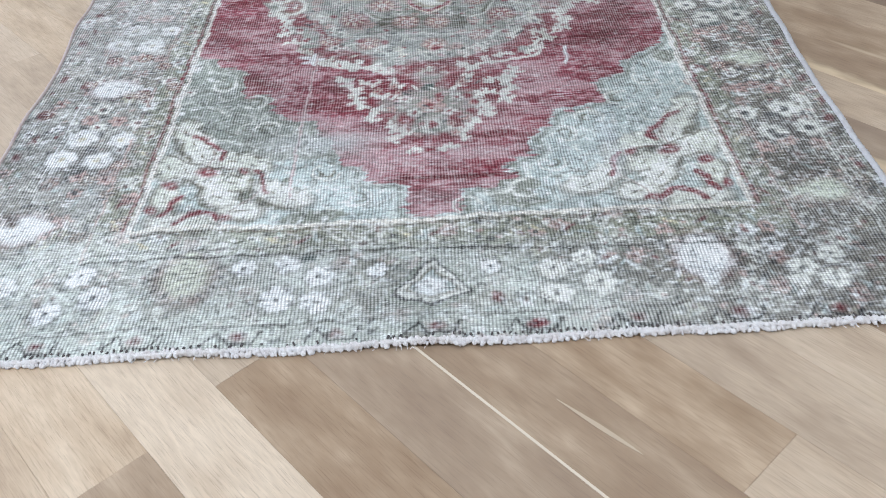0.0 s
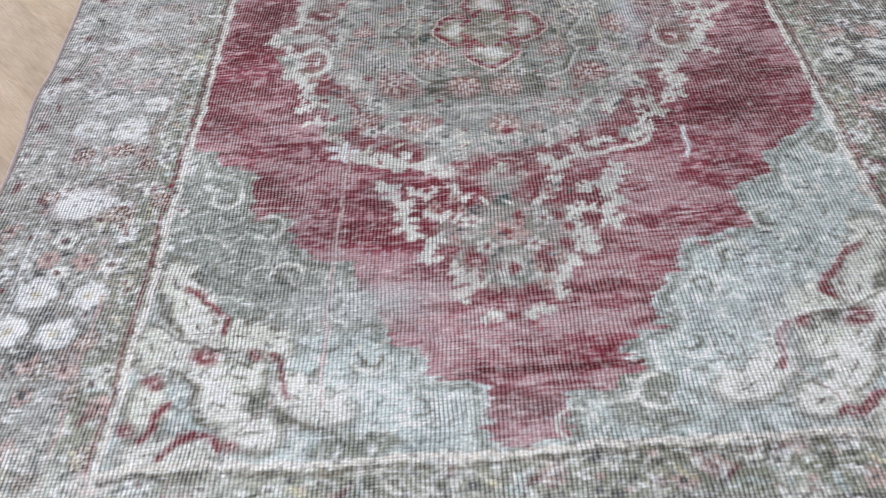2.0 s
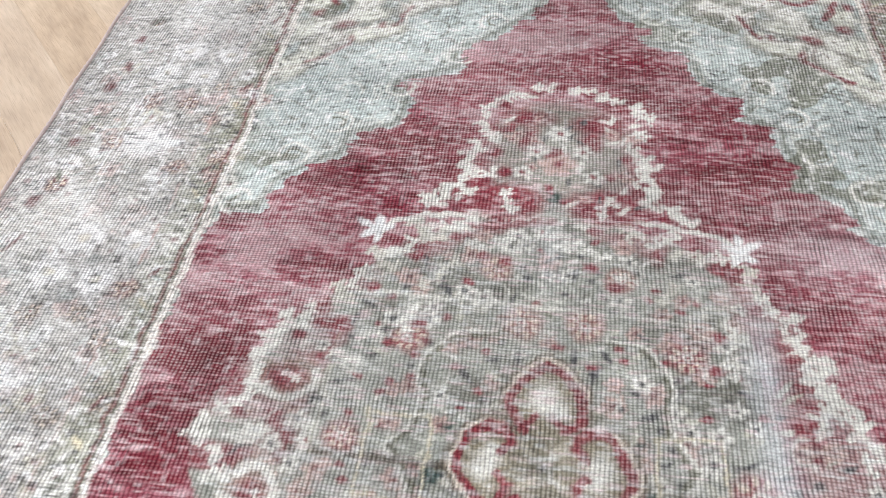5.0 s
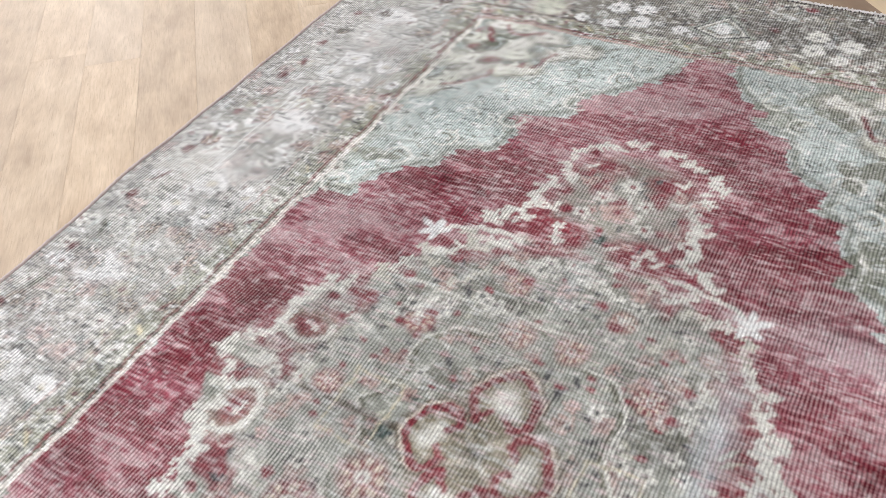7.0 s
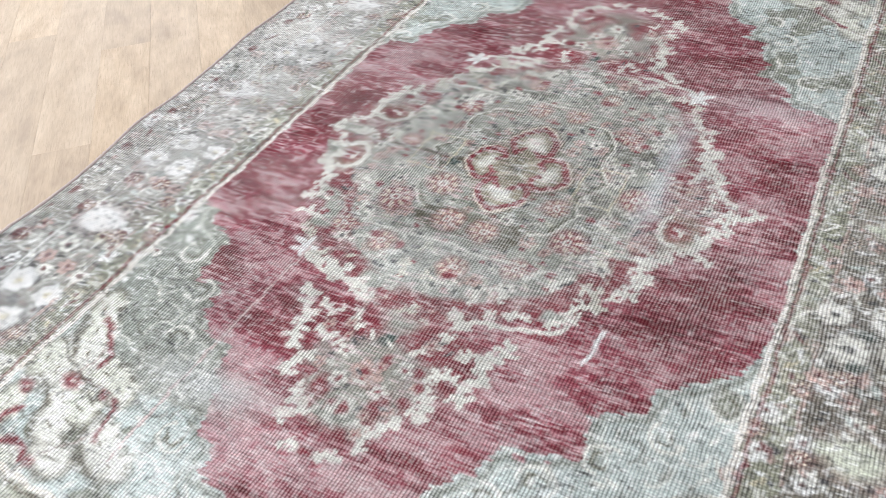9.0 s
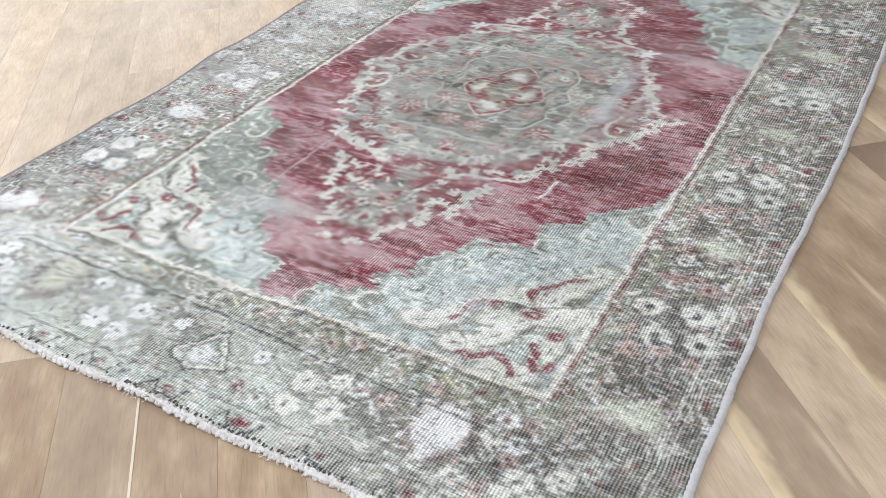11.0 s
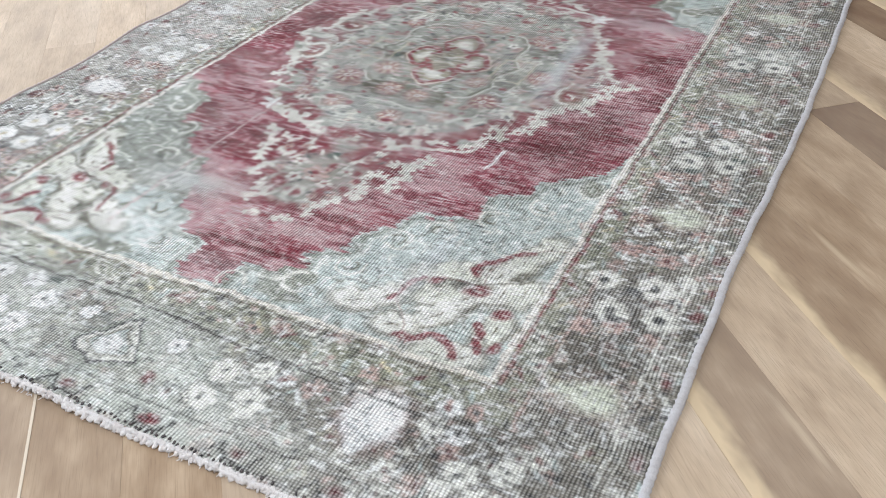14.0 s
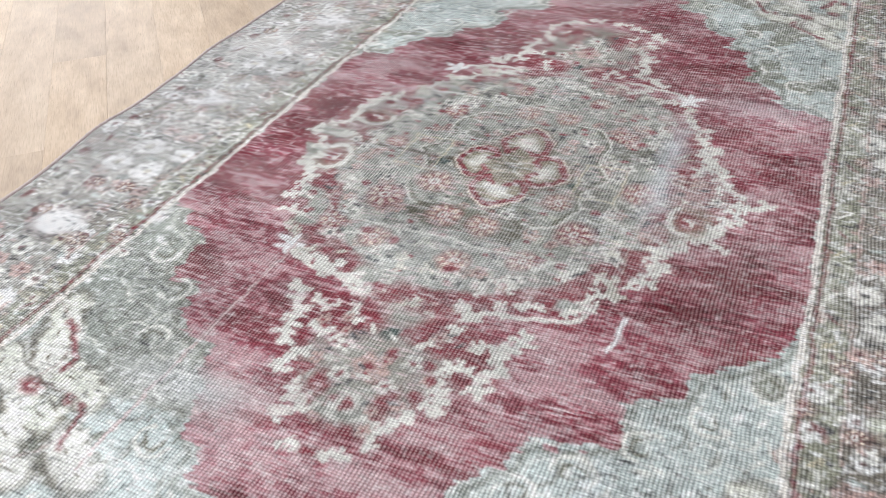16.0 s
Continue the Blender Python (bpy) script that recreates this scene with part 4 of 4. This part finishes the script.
# 8. the four spandrels' flowering corners
for sx in (-1, 1):
    for sy in (-1, 1):
        ox, oy = (BX0 if sx < 0 else BX1), (BY0 if sy < 0 else BY1)
        P = lambda u, v: (ox - sx * u, oy - sy * v)
        faint = 1.0 if sy < 0 else 0.75
        lobes = curve([P(0.0, 0.375), P(0.05, 0.355), P(0.105, 0.305), P(0.125, 0.255), P(0.12, 0.215), P(0.18, 0.205), P(0.235, 0.185), P(0.24, 0.12), P(0.20, 0.07), P(0.175, 0.01)])
        fill = ((0.069, 0.198, 1.2), (0.065, 0.30, 1.5), (0.150, 0.100, 0.7), (0.205, 0.205, 0.4), (0.125, 0.158, 0.9), (0.037, 0.355, 1.4), (0.205, 0.050, 0.1), (0.043, 0.104, 1.3), (0.067, 0.024, 0.2), (0.114, 0.012, 0.0),
                (0.255, 0.110, 0.8), (0.165, 0.225, 0.3), (0.095, 0.245, 1.1), (0.17, 0.15, 0.5), (0.30, 0.08, 0.2), (0.03, 0.215, 1.5))
        twist = -sx * sy
        for k, (u, v, t) in enumerate(fill):
            x, y = P(u, v)
            blob(x, y, 0.052, 0.034, srgb(120, 114, 100), t * twist, 0.85 * faint, 0.2)
        for k, (u, v, t) in enumerate(fill):
            x, y = P(u, v)
            blob(x, y, 0.042, 0.023, (CREAM, srgb(202, 206, 196))[k % 2], t * twist, faint, 0.25)
            for d in (-1, 1):
                blob(x + d * 0.026 * math.cos(t * twist + d), y + d * 0.026 * math.sin(t * twist + d), 0.015, 0.009, (CREAM, srgb(204, 207, 198))[k % 2], t * twist + d * 0.9, faint, 0.25)
            leaf(x, y, 0.03, 0.005, math.degrees(t * twist) + 10, srgb(120, 112, 96), 0.6 * faint)
        stroke(lobes, 0.006, CREAM, 0.6)
        stroke([(x + sx * 0.007, y + sy * 0.007) for x, y in lobes], 0.004, BRICK, 0.4 * faint)
        # red accents, and brown stems between the cream leaves
        stroke(curve([P(0.162, 0.026), P(0.148, 0.046), P(0.125, 0.055), P(0.100, 0.045), P(0.081, 0.020)]), 0.015, MADDER, (0.4 if sx < 0 else 0.7) * faint)
        stroke(curve([P(0.160, 0.020), P(0.145, 0.034), P(0.125, 0.040), P(0.103, 0.032), P(0.090, 0.014)]), 0.006, CREAM, 0.8 * faint)
        stroke(curve([P(0.078, 0.108), P(0.060, 0.085), P(0.058, 0.066), P(0.045, 0.048)]), 0.016, MADDER, (0.4 if sx < 0 else 0.7) * faint)
        stroke(curve([P(0.214, 0.185), P(0.229, 0.169), P(0.236, 0.140), P(0.246, 0.108)]), 0.012, MADDER, (0.35 if sx < 0 else 0.6) * faint)
        stroke(curve([P(0.140, 0.262), P(0.109, 0.290), P(0.087, 0.316), P(0.060, 0.330)]), 0.013, MADDER, (0.35 if sx < 0 else 0.6) * faint)
        for u, v, rx, ry, t in ((0.045, 0.148, 0.021, 0.015, 0.6), (0.115, 0.190, 0.024, 0.017, 0.3), (0.137, 0.243, 0.010, 0.016, 0.2), (0.193, 0.187, 0.015, 0.009, 0.8), (0.022, 0.065, 0.016, 0.011, 1.2), (0.18, 0.03, 0.016, 0.009, 0.4)):
            x, y = P(u, v)
            blob(x, y, rx, ry, MADDER, t * twist, (0.55 if sx < 0 else 0.75) * faint)
            blob(x + 0.004, y, rx * 0.3, ry * 0.3, CREAM, 0, 0.4 * faint)
        for pts in (((0.02, 0.26), (0.06, 0.235), (0.10, 0.215), (0.15, 0.19), (0.19, 0.165)), ((0.09, 0.09), (0.11, 0.12), (0.10, 0.145), (0.075, 0.165), (0.05, 0.175)),
                    ((0.19, 0.12), (0.21, 0.085), (0.255, 0.07), (0.285, 0.05)), ((0.02, 0.32), (0.03, 0.28), (0.06, 0.26), (0.07, 0.235))):
            stroke(curve([P(u, v) for u, v in pts]), 0.006, srgb(110, 104, 92), 0.45 * faint)
# scrolls that follow the red ground's steps
for k in range(0, len(OUTLINE), 2):
    x, y = OUTLINE[k]
    gx, gy = x + (x - CX) * 0.10, y + (y - CY) * 0.05
    if BX0 + 0.03 < gx < BX1 - 0.03 and BY0 + 0.03 < gy < BY1 - 0.03:
        t = 40 * k
        arc(gx, gy, 0.028, t, t + 230, 0.007, CREAM, 0.7)
        arc(gx, gy, 0.014, t + 60, t + 260, 0.005, srgb(116, 116, 100), 0.8)

# 10. repairs, scuffs and faded places
stroke([(-0.291, 2.06), (-0.303, 1.80), (-0.308, 1.47)], 0.006, srgb(196, 176, 176), 0.75)
stroke([(0.321, 2.04), (0.314, 1.955)], 0.009, CHALK, 0.85)
for x, y, rx, ry, a in ((0.285, 2.60, 0.022, 0.10, 0.9), (0.288, 2.44, 0.024, 0.06, 0.85), (0.29, 2.36, 0.02, 0.05, 0.5), (-0.02, 2.82, 0.02, 0.08, 0.3), (0.36, 1.62, 0.018, 0.10, 0.6), (0.43, 2.84, 0.10, 0.05, 0.3), (-0.25, 1.66, 0.10, 0.03, 0.5)):
    blob(x, y, rx, ry, srgb(206, 214, 222), a=a * 0.7, soft=0.7)
stroke([(-0.10, 1.513), (0.15, 1.512)], 0.008, DEEP, 0.85)
for x, y, rx, ry, a in ((0.30, 1.56, 0.12, 0.18, 0.3), (-0.24, 1.50, 0.14, 0.14, 0.45), (0.0, 2.1, 0.22, 0.08, 0.35), (-0.05, 1.45, 0.3, 0.04, 0.3)):
    flood(a * 0.6 * np.clip(1.3 - np.hypot((X - x) / rx, (Y - y) / ry), 0, 1) * mottle, srgb(218, 224, 225))
# 9. the line round the field: white, with red beside it
jog = lambda v: 0.004 * math.sin(9 * v) + 0.003 * math.sin(23 * v)
ys, xs = np.linspace(BY0, BY1, 40), np.linspace(BX0, BX1, 30)
for x, s in ((BX0, -1), (BX1, 1)):
    stroke([(x + s * 0.014 + jog(v) * 0.4, v) for v in ys], 0.008, MADDER, 0.35)
    stroke([(x + jog(v) * 0.4, v) for v in ys], 0.010, srgb(216, 212, 206), 1.0)
    for y0 in np.arange(BY0, BY1, 0.022):
        blob(x + s * 0.014, y0, 0.006, 0.008, RED, a=0.7 * rng.uniform(0.0, 1) * max(0, math.sin(4.3 * y0 + x)))
for y, s in ((BY0, -1), (BY1, 1)):
    stroke([(v, y + jog(v)) for v in xs], 0.011, srgb(216, 212, 204) if s < 0 else PINK, 1.0)
    stroke([(v, y + s * 0.013 + jog(v)) for v in xs], 0.006, srgb(120, 110, 96) if s < 0 else MADDER, 0.6)
# long wear has rubbed the drawing into itself in places
rubbed = INK.copy()
for step in (1, 3):
    rubbed = (np.roll(rubbed, step, 0) + np.roll(rubbed, -step, 0) + np.roll(rubbed, step, 1) + np.roll(rubbed, -step, 1) + rubbed) / 5
rub = np.clip(2.4 * cloud(X, Y, 0.09, 141, 1.6) - 0.75, 0, 0.75) * (0.75 + 0.35 * ML)
INK += (rubbed - INK) * np.clip(0.32 * rub, 0, 0.3)[..., None]
# cotton bared in short runs along the wefts of the red ground
flood(RF * np.clip(5 * lattice(X, Y, 0.022, 0.0036, 143) - 3.3, 0, 1) * np.clip(2.2 * cloud(X, Y, 0.10, 144, 1.7) - 0.45, 0, 1) * 0.7, srgb(208, 188, 192))
flood(ML * np.clip(5 * lattice(X, Y, 0.020, 0.0042, 145) - 3.2, 0, 1) * np.clip(2.2 * cloud(X, Y, 0.12, 146, 1.5) - 0.5, 0, 1) * 0.6, srgb(204, 209, 210))
# knots: each its own tuft; each row of wefts a little lighter or darker
grain = 0.5 * (lattice(X, Y, 0.05, 0.0034, 95) - 0.5) + 0.85 * (lattice(X, Y, 0.011, 0.0036, 96) - 0.5) + 0.55 * (rng.random(X.shape) - 0.5) + 0.5 * (cloud(X, Y, 0.04, 97) - 0.5)
INK *= np.exp(0.36 * grain)[..., None]
thin = 0.4 + 0.65 * cloud(X, Y, 0.12, 111, 1.6)
pale = 1 - 0.55 * np.clip(FIELD / 0.01, 0, 1) * (1 - ML)
flood(np.clip(4.5 * lattice(X, Y, 0.015, 0.0036, 98) - 3.25, 0, 1) * 0.7 * (1 - 0.45 * RF) * thin, srgb(222, 224, 224))
flood(np.clip(4.5 * lattice(X, Y, 0.006, 0.010, 118) - 3.3, 0, 1) * 0.6 * (1 - 0.45 * RF) * thin, srgb(216, 220, 222))
flood(np.clip(4.5 * lattice(X, Y, 0.014, 0.0036, 99) - 3.3, 0, 1) * 0.75 * (1 - 0.6 * RF) * thin * pale, srgb(54, 54, 56))
flood(np.clip(5 * lattice(X, Y, 0.008, 0.006, 119) - 3.9, 0, 1) * 0.55 * (1 - 0.6 * RF) * pale, srgb(60, 60, 62))
flood(np.clip(6 * lattice(X, Y, 0.0075, 0.0055, 121) - 4.5, 0, 1) * 0.5 * (1 - 0.65 * RF) * (0.4 + 1.1 * cloud(X, Y, 0.07, 122)), srgb(50, 50, 54))
flood(np.clip(6 * lattice(X, Y, 0.0085, 0.0050, 123) - 4.5, 0, 1) * 0.5 * (1 - 0.45 * RF) * (0.4 + 1.1 * cloud(X, Y, 0.08, 124)), srgb(226, 230, 231))
# the wool keeps its contrast where the pile stands
MEAN = 0.27
INK *= 0.95
INK *= ((INK.mean(-1, keepdims=True) + 0.01) / MEAN) ** (0.32 - 0.16 * RF[..., None])
# patches of darker and of bleached wool
INK *= np.exp(0.55 * (cloud(X, Y, 0.11, 131, 1.5) - 0.5))[..., None]
np.clip(INK, 0.004, 0.88, out=INK)
WEAR = np.clip(0.30 + 0.55 * cloud(X, Y, 0.18, 101, 1.4) + 0.3 * fade_sheen - 0.10 * RF, 0, 1)

# the cloth lies in slight ripples, and dips to the boards at its rim
Z = 0.0035 * (cloud(X, Y, 0.34, 103) - 0.5)
for x, y, rx, ry, h in ((-0.47, 1.18, 0.10, 0.20, 0.006), (-0.03, 1.10, 0.09, 0.12, 0.006), (-0.95, 2.25, 0.10, 0.14, 0.010), (-0.96, 2.72, 0.12, 0.16, 0.007), (-0.44, 2.95, 0.06, 0.18, 0.006), (0.5, 1.1, 0.15, 0.08, 0.003)):
    Z += h * np.exp(-((X - x) / rx) ** 2 - ((Y - y) / ry) ** 2)


# ---- the rug ----
rug = new("rug")
rug.location = (0, 0, FLOOR_Z)
tagged(rug, "distressed red and grey-green medallion rug lying on oak planks", "rug")
grid = np.arange(NX * NY).reshape(NY, NX)
cells = np.stack((grid[:-1, :-1], grid[:-1, 1:], grid[1:, 1:], grid[1:, :-1]), -1)
zone = np.where(FIELD[:-1, :-1] <= 0, 0, np.where(med[:-1, :-1] > 0, 2, 1))
flat = np.stack((X, Y, Z - FLOOR_Z), -1).reshape(-1, 3)
for k, (name, label) in enumerate((("border", "grey-beige floral border with worn white blossoms"), ("field", "faded crimson ground with pale blue-green corners"), ("medallion", "grey-green medallion with a small red quatrefoil"))):
    quads = cells[zone == k].reshape(-1, 4)
    used, back = np.unique(quads, return_inverse=True)
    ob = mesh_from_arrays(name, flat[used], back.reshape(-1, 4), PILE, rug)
    tagged(ob, label)
    ca = ob.data.color_attributes.new("knots", "FLOAT_COLOR", "POINT")
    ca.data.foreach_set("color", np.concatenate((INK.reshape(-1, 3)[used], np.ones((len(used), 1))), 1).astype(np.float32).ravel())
    wa = ob.data.attributes.new("wear", "FLOAT", "POINT")
    wa.data.foreach_set("value", WEAR.reshape(-1)[used].astype(np.float32))


def height(x, y):
    j = min(NY - 1, max(0, int((y - NEAR) / (FAR - NEAR) * (NY - 1))))
    i = min(NX - 1, max(0, int((x - left_edge(y)) / (right_edge(y) - left_edge(y)) * (NX - 1))))
    return Z[j, i] - FLOOR_Z


def cord(name, path, radius, material, label, squash=1.0, rough=0.08):
    """A whipped cord along the path, ribbed by its overcast thread."""
    r = np.random.default_rng(5)
    verts, n = [], 10
    for k, (x, y, z, nx, ny) in enumerate(path):
        f = radius * (1 + 0.10 * math.sin(k * 2.1) + r.uniform(-rough, rough))
        for i in range(n):
            a, f = 2 * math.pi * i / n, f * (1 + r.uniform(-rough, rough) * 0.5)
            verts.append((x + nx * f * math.cos(a) * squash, y + ny * f * math.cos(a) * squash, max(0.0002, z + f * math.sin(a))))
    quads = [(k * n + i, k * n + (i + 1) % n, (k + 1) * n + (i + 1) % n, (k + 1) * n + i) for k in range(len(path) - 1) for i in range(n)]
    return tagged(mesh_from_arrays(name, np.array(verts), np.array(quads), material, rug), label)


ys = np.arange(NEAR, FAR, 0.004)
cord("selvedge", [(right_edge(y) + 0.003 + 0.0012 * math.sin(31 * y), y, 0.0055 + max(0, height(0.85, y) - 0.007), 1, 0) for y in ys], 0.0062, CORD, "grey-white overcast side binding", squash=1.2)
cord("selvedge", [(left_edge(y) - 0.002 + 0.0015 * math.sin(27 * y), y, max(0.0045, height(-0.95, y) - 0.001), 1, 0) for y in ys], 0.0045, ROSE_CORD, "thin rose-grey side binding")


def fringe(name, y0, out, seed):
    """A clipped white fringe: short knotted tufts side by side, over a row of dark stitches."""
    r = np.random.default_rng(seed)
    x0, x1 = left_edge(y0), right_edge(y0)
    verts, quads = [], []
    for x in np.arange(x0, x1, 0.0040):
        for layer in range(2):
            bx, wide, deep = x + r.uniform(-0.004, 0.004), r.uniform(0.0018, 0.0062), r.uniform(0.0026, 0.0062)
            cy, cz = y0 + out * (0.002 + 0.005 * layer + 0.0025 * math.sin(17 * x) + r.uniform(-0.003, 0.003)), max(0.004, height(x, y0) - 0.001 - 0.0025 * layer + r.uniform(-0.001, 0.0015))
            tilt, base = r.uniform(-1.4, 1.4), len(verts)
            for i in range(5):
                u = -1 + 0.5 * i
                f = math.sqrt(max(0.06, 1 - u * u))
                for k in range(6):
                    a = 2 * math.pi * k / 6
                    lx, ly = wide * f * math.cos(a), deep * u
                    verts.append((bx + lx * math.cos(tilt) - ly * math.sin(tilt), cy + lx * math.sin(tilt) + ly * math.cos(tilt), max(0.0003, cz + 0.0038 * f * math.sin(a) - (u * out > 0.4) * 0.0015)))
            quads += [(base + i * 6 + k, base + i * 6 + (k + 1) % 6, base + (i + 1) * 6 + (k + 1) % 6, base + (i + 1) * 6 + k) for i in range(4) for k in range(6)]
    ob = tagged(mesh_from_arrays(name, np.array(verts), np.array(quads), FRINGE, rug), "short clipped white cotton fringe")
    ws = np.arange(x0, x1, 0.003)
    cord("end_cord", [(x, y0 + out * (0.003 + 0.0016 * math.sin(23 * x) + 0.001 * math.sin(61 * x)), max(0.0046, height(x, y0) - 0.001), 0, 1) for x in ws], 0.0036, FRINGE, "rolled white cotton end of the weave", rough=0.4)
    bm = bmesh.new()
    for x in np.arange(x0 + 0.01, x1 - 0.01, 0.0105):
        if r.random() < 0.7 + 0.3 * math.sin(9 * x):
            yy, zz = y0 - out * (0.0055 + r.uniform(-0.002, 0.004)), height(x, y0) + 0.0012
            bmesh.ops.create_cube(bm, size=1, matrix=Matrix.Translation((x + r.uniform(-0.002, 0.002), yy, zz)) @ Matrix.Rotation(r.uniform(-0.5, 0.5), 4, "Z") @ Matrix.Diagonal((r.uniform(0.002, 0.0045), r.uniform(0.003, 0.008), 0.0022, 1)))
    tagged(part("stitching", bm, DARK_THREAD, ob, "dark wool stitches behind the fringe"), kind="stuff")
    bm = bmesh.new()
    for k in range(90):
        x, a = r.uniform(x0, x1), r.uniform(-0.9, 0.9)
        m = Matrix.Translation((x, y0 + out * 0.013, 0.0045)) @ Matrix.Rotation(a, 4, "Z") @ Matrix.Diagonal((0.001, r.uniform(0.004, 0.010), 0.001, 1))
        bmesh.ops.create_cube(bm, size=1, matrix=m)
    tagged(part("loose_thread", bm, FRINGE, ob, "stray white thread ends"), kind="stuff")


fringe("fringe", NEAR, -1, 3)
fringe("fringe", FAR, 1, 4)

# ---- a scrap on the boards ----
bm = bmesh.new()
bmesh.ops.create_icosphere(bm, subdivisions=2, radius=0.005)
for v in bm.verts:
    v.co *= 0.75 + 0.5 * noise.noise(v.co * 400)
    v.co.z *= 0.6
chip = part("wood_chip", bm, BROWN_CHIP)
chip.location = (0.893, 1.18, FLOOR_Z + 0.002)
tagged(chip, "tiny dark brown chip lying on the boards", "chip")

# ---- the floor's boards ----
WIDTH, TURN_DEG = 0.1393, -48.7
along, across = Vector((math.cos(radians(TURN_DEG)), math.sin(radians(TURN_DEG)))), Vector((-math.sin(radians(TURN_DEG)), math.cos(radians(TURN_DEG))))
JOINTS = {-3: 0.35, -2: -0.991, -4: -0.953, 1: -0.307, 12: -1.296, 2: -3.22}
TONES = {(-5, 0): 0.85, (-4, 0): 0.92, (-4, 1): 0.5, (-3, 0): 0.98, (-2, 0): 0.88, (-2, 1): 0.42, (-1, 0): 0.40, (0, 0): 0.42, (1, 0): 0.50, (1, 1): 0.75, (6, 0): 0.78, (7, 0): 0.38, (8, 0): 0.70,
         (9, 0): 0.38, (10, 0): 0.45, (11, 0): 0.55, (12, 0): 0.55, (12, 1): 0.12, (13, 0): 0.5, (14, 0): 0.75, (15, 0): 0.15}
r3 = np.random.default_rng(12)
rest = bmesh.new()


def board(bm, length):
    """A board with eased edges, its middle at the origin."""
    vs = box(bm, -length / 2, -WIDTH / 2 + 0.0001, -0.02, length / 2, WIDTH / 2 - 0.0001, 0)
    top = [e for e in {e for v in vs for e in v.link_edges} if all(abs(v.co.z) < 1e-6 for v in e.verts)]
    bmesh.ops.bevel(bm, geom=top, offset=0.00035, segments=1, affect="EDGES")


for k in range(-50, 62):
    c = 0.653 + WIDTH * (k + 0.5)
    first = JOINTS.get(k, r3.uniform(-1.5, 1.5) - 2)
    cuts = [first]
    while cuts[-1] < 8:
        cuts.append(cuts[-1] + r3.uniform(1.3, 2.3))
    while cuts[0] > -9:
        cuts.insert(0, cuts[0] - r3.uniform(1.3, 2.3))
    if k in (-1, 0):
        cuts = sorted(cuts + [-1.65])
    for a, b in zip(cuts[:-1], cuts[1:]):
        mid = along * ((a + b) / 2) + across * c
        if not (WALL_W - 1.0 < mid.x < WALL_E + 1.0 and WALL_S - 1.0 < mid.y < WALL_N + 1.0):
            continue
        m = pose(mid.x, mid.y, FLOOR_Z + r3.uniform(-0.0005, 0.0), 0, 0, TURN_DEG)
        tone = TONES.get((k, 1 if a >= first - 1e-6 and k in JOINTS else 0)) if -0.75 < mid.x < 2.4 and -0.6 < mid.y < 4.6 else None
        tone = (r3.uniform(0.64, 0.80) if mid.x + 0.3 * mid.y < 0.2 else r3.uniform(0.25, 0.85)) if tone is None else tone
        if -2.9 < mid.x < 2.3 and -0.7 < mid.y < 4.9:
            bm = bmesh.new()
            board(bm, b - a - 0.0003)
            ob = part("plank", bm, OAK, floor)
            ob.matrix_world = m
            ob.color = (tone, r3.uniform(0.0, 0.5), 1.0 if k in (7, 9, 13, 16, -6) else 0.0, 1)
        else:
            vs = box(rest, -(b - a) / 2 + 0.0004, -WIDTH / 2 + 0.0004, -0.02, (b - a) / 2 - 0.0004, WIDTH / 2 - 0.0004, 0)
            bmesh.ops.transform(rest, matrix=m, verts=vs)
bm = bmesh.new()
box(bm, -0.55, -0.0022, -0.006, 0.75, 0.0022, 0.0004)
strip = part("filler_strip", bm, FILLER, floor, "pale filler in the joint between two boards")
strip.matrix_world = pose(*(along * -0.55 + across * 0.6535), FLOOR_Z + 0.0002, 0, 0, TURN_DEG)
bm = bmesh.new()
ring = [bm.verts.new((0.078 * math.cos(a), 0.0040 * math.sin(a) * (0.85 + 0.2 * math.sin(3.1 * math.cos(a) + 1)), z)) for z in (0.0004, 0.0) for a in np.linspace(0, 2 * math.pi, 28, endpoint=False)]
bm.faces.new(ring[:28])
for i in range(28):
    bm.faces.new((ring[i], ring[28 + i], ring[28 + (i + 1) % 28], ring[(i + 1) % 28]))
streak = part("sapwood_streak", bm, SAPWOOD, floor, "pale sapwood streak in a board")
streak.matrix_world = pose(0.214, 0.878, FLOOR_Z, 0, 0, TURN_DEG + 4)
# trimmed along the walls
for co, no in (((WALL_W, 0, 0), (-1, 0, 0)), ((WALL_E, 0, 0), (1, 0, 0)), ((0, WALL_S, 0), (0, -1, 0)), ((0, WALL_N, 0), (0, 1, 0))):
    bmesh.ops.bisect_plane(rest, geom=rest.verts[:] + rest.edges[:] + rest.faces[:], plane_co=co, plane_no=no, clear_outer=True)
more = part("planks", rest, OAK, floor)
more.color = (0.55, 0.2, 0, 1)
tagged(more, kind="stuff")
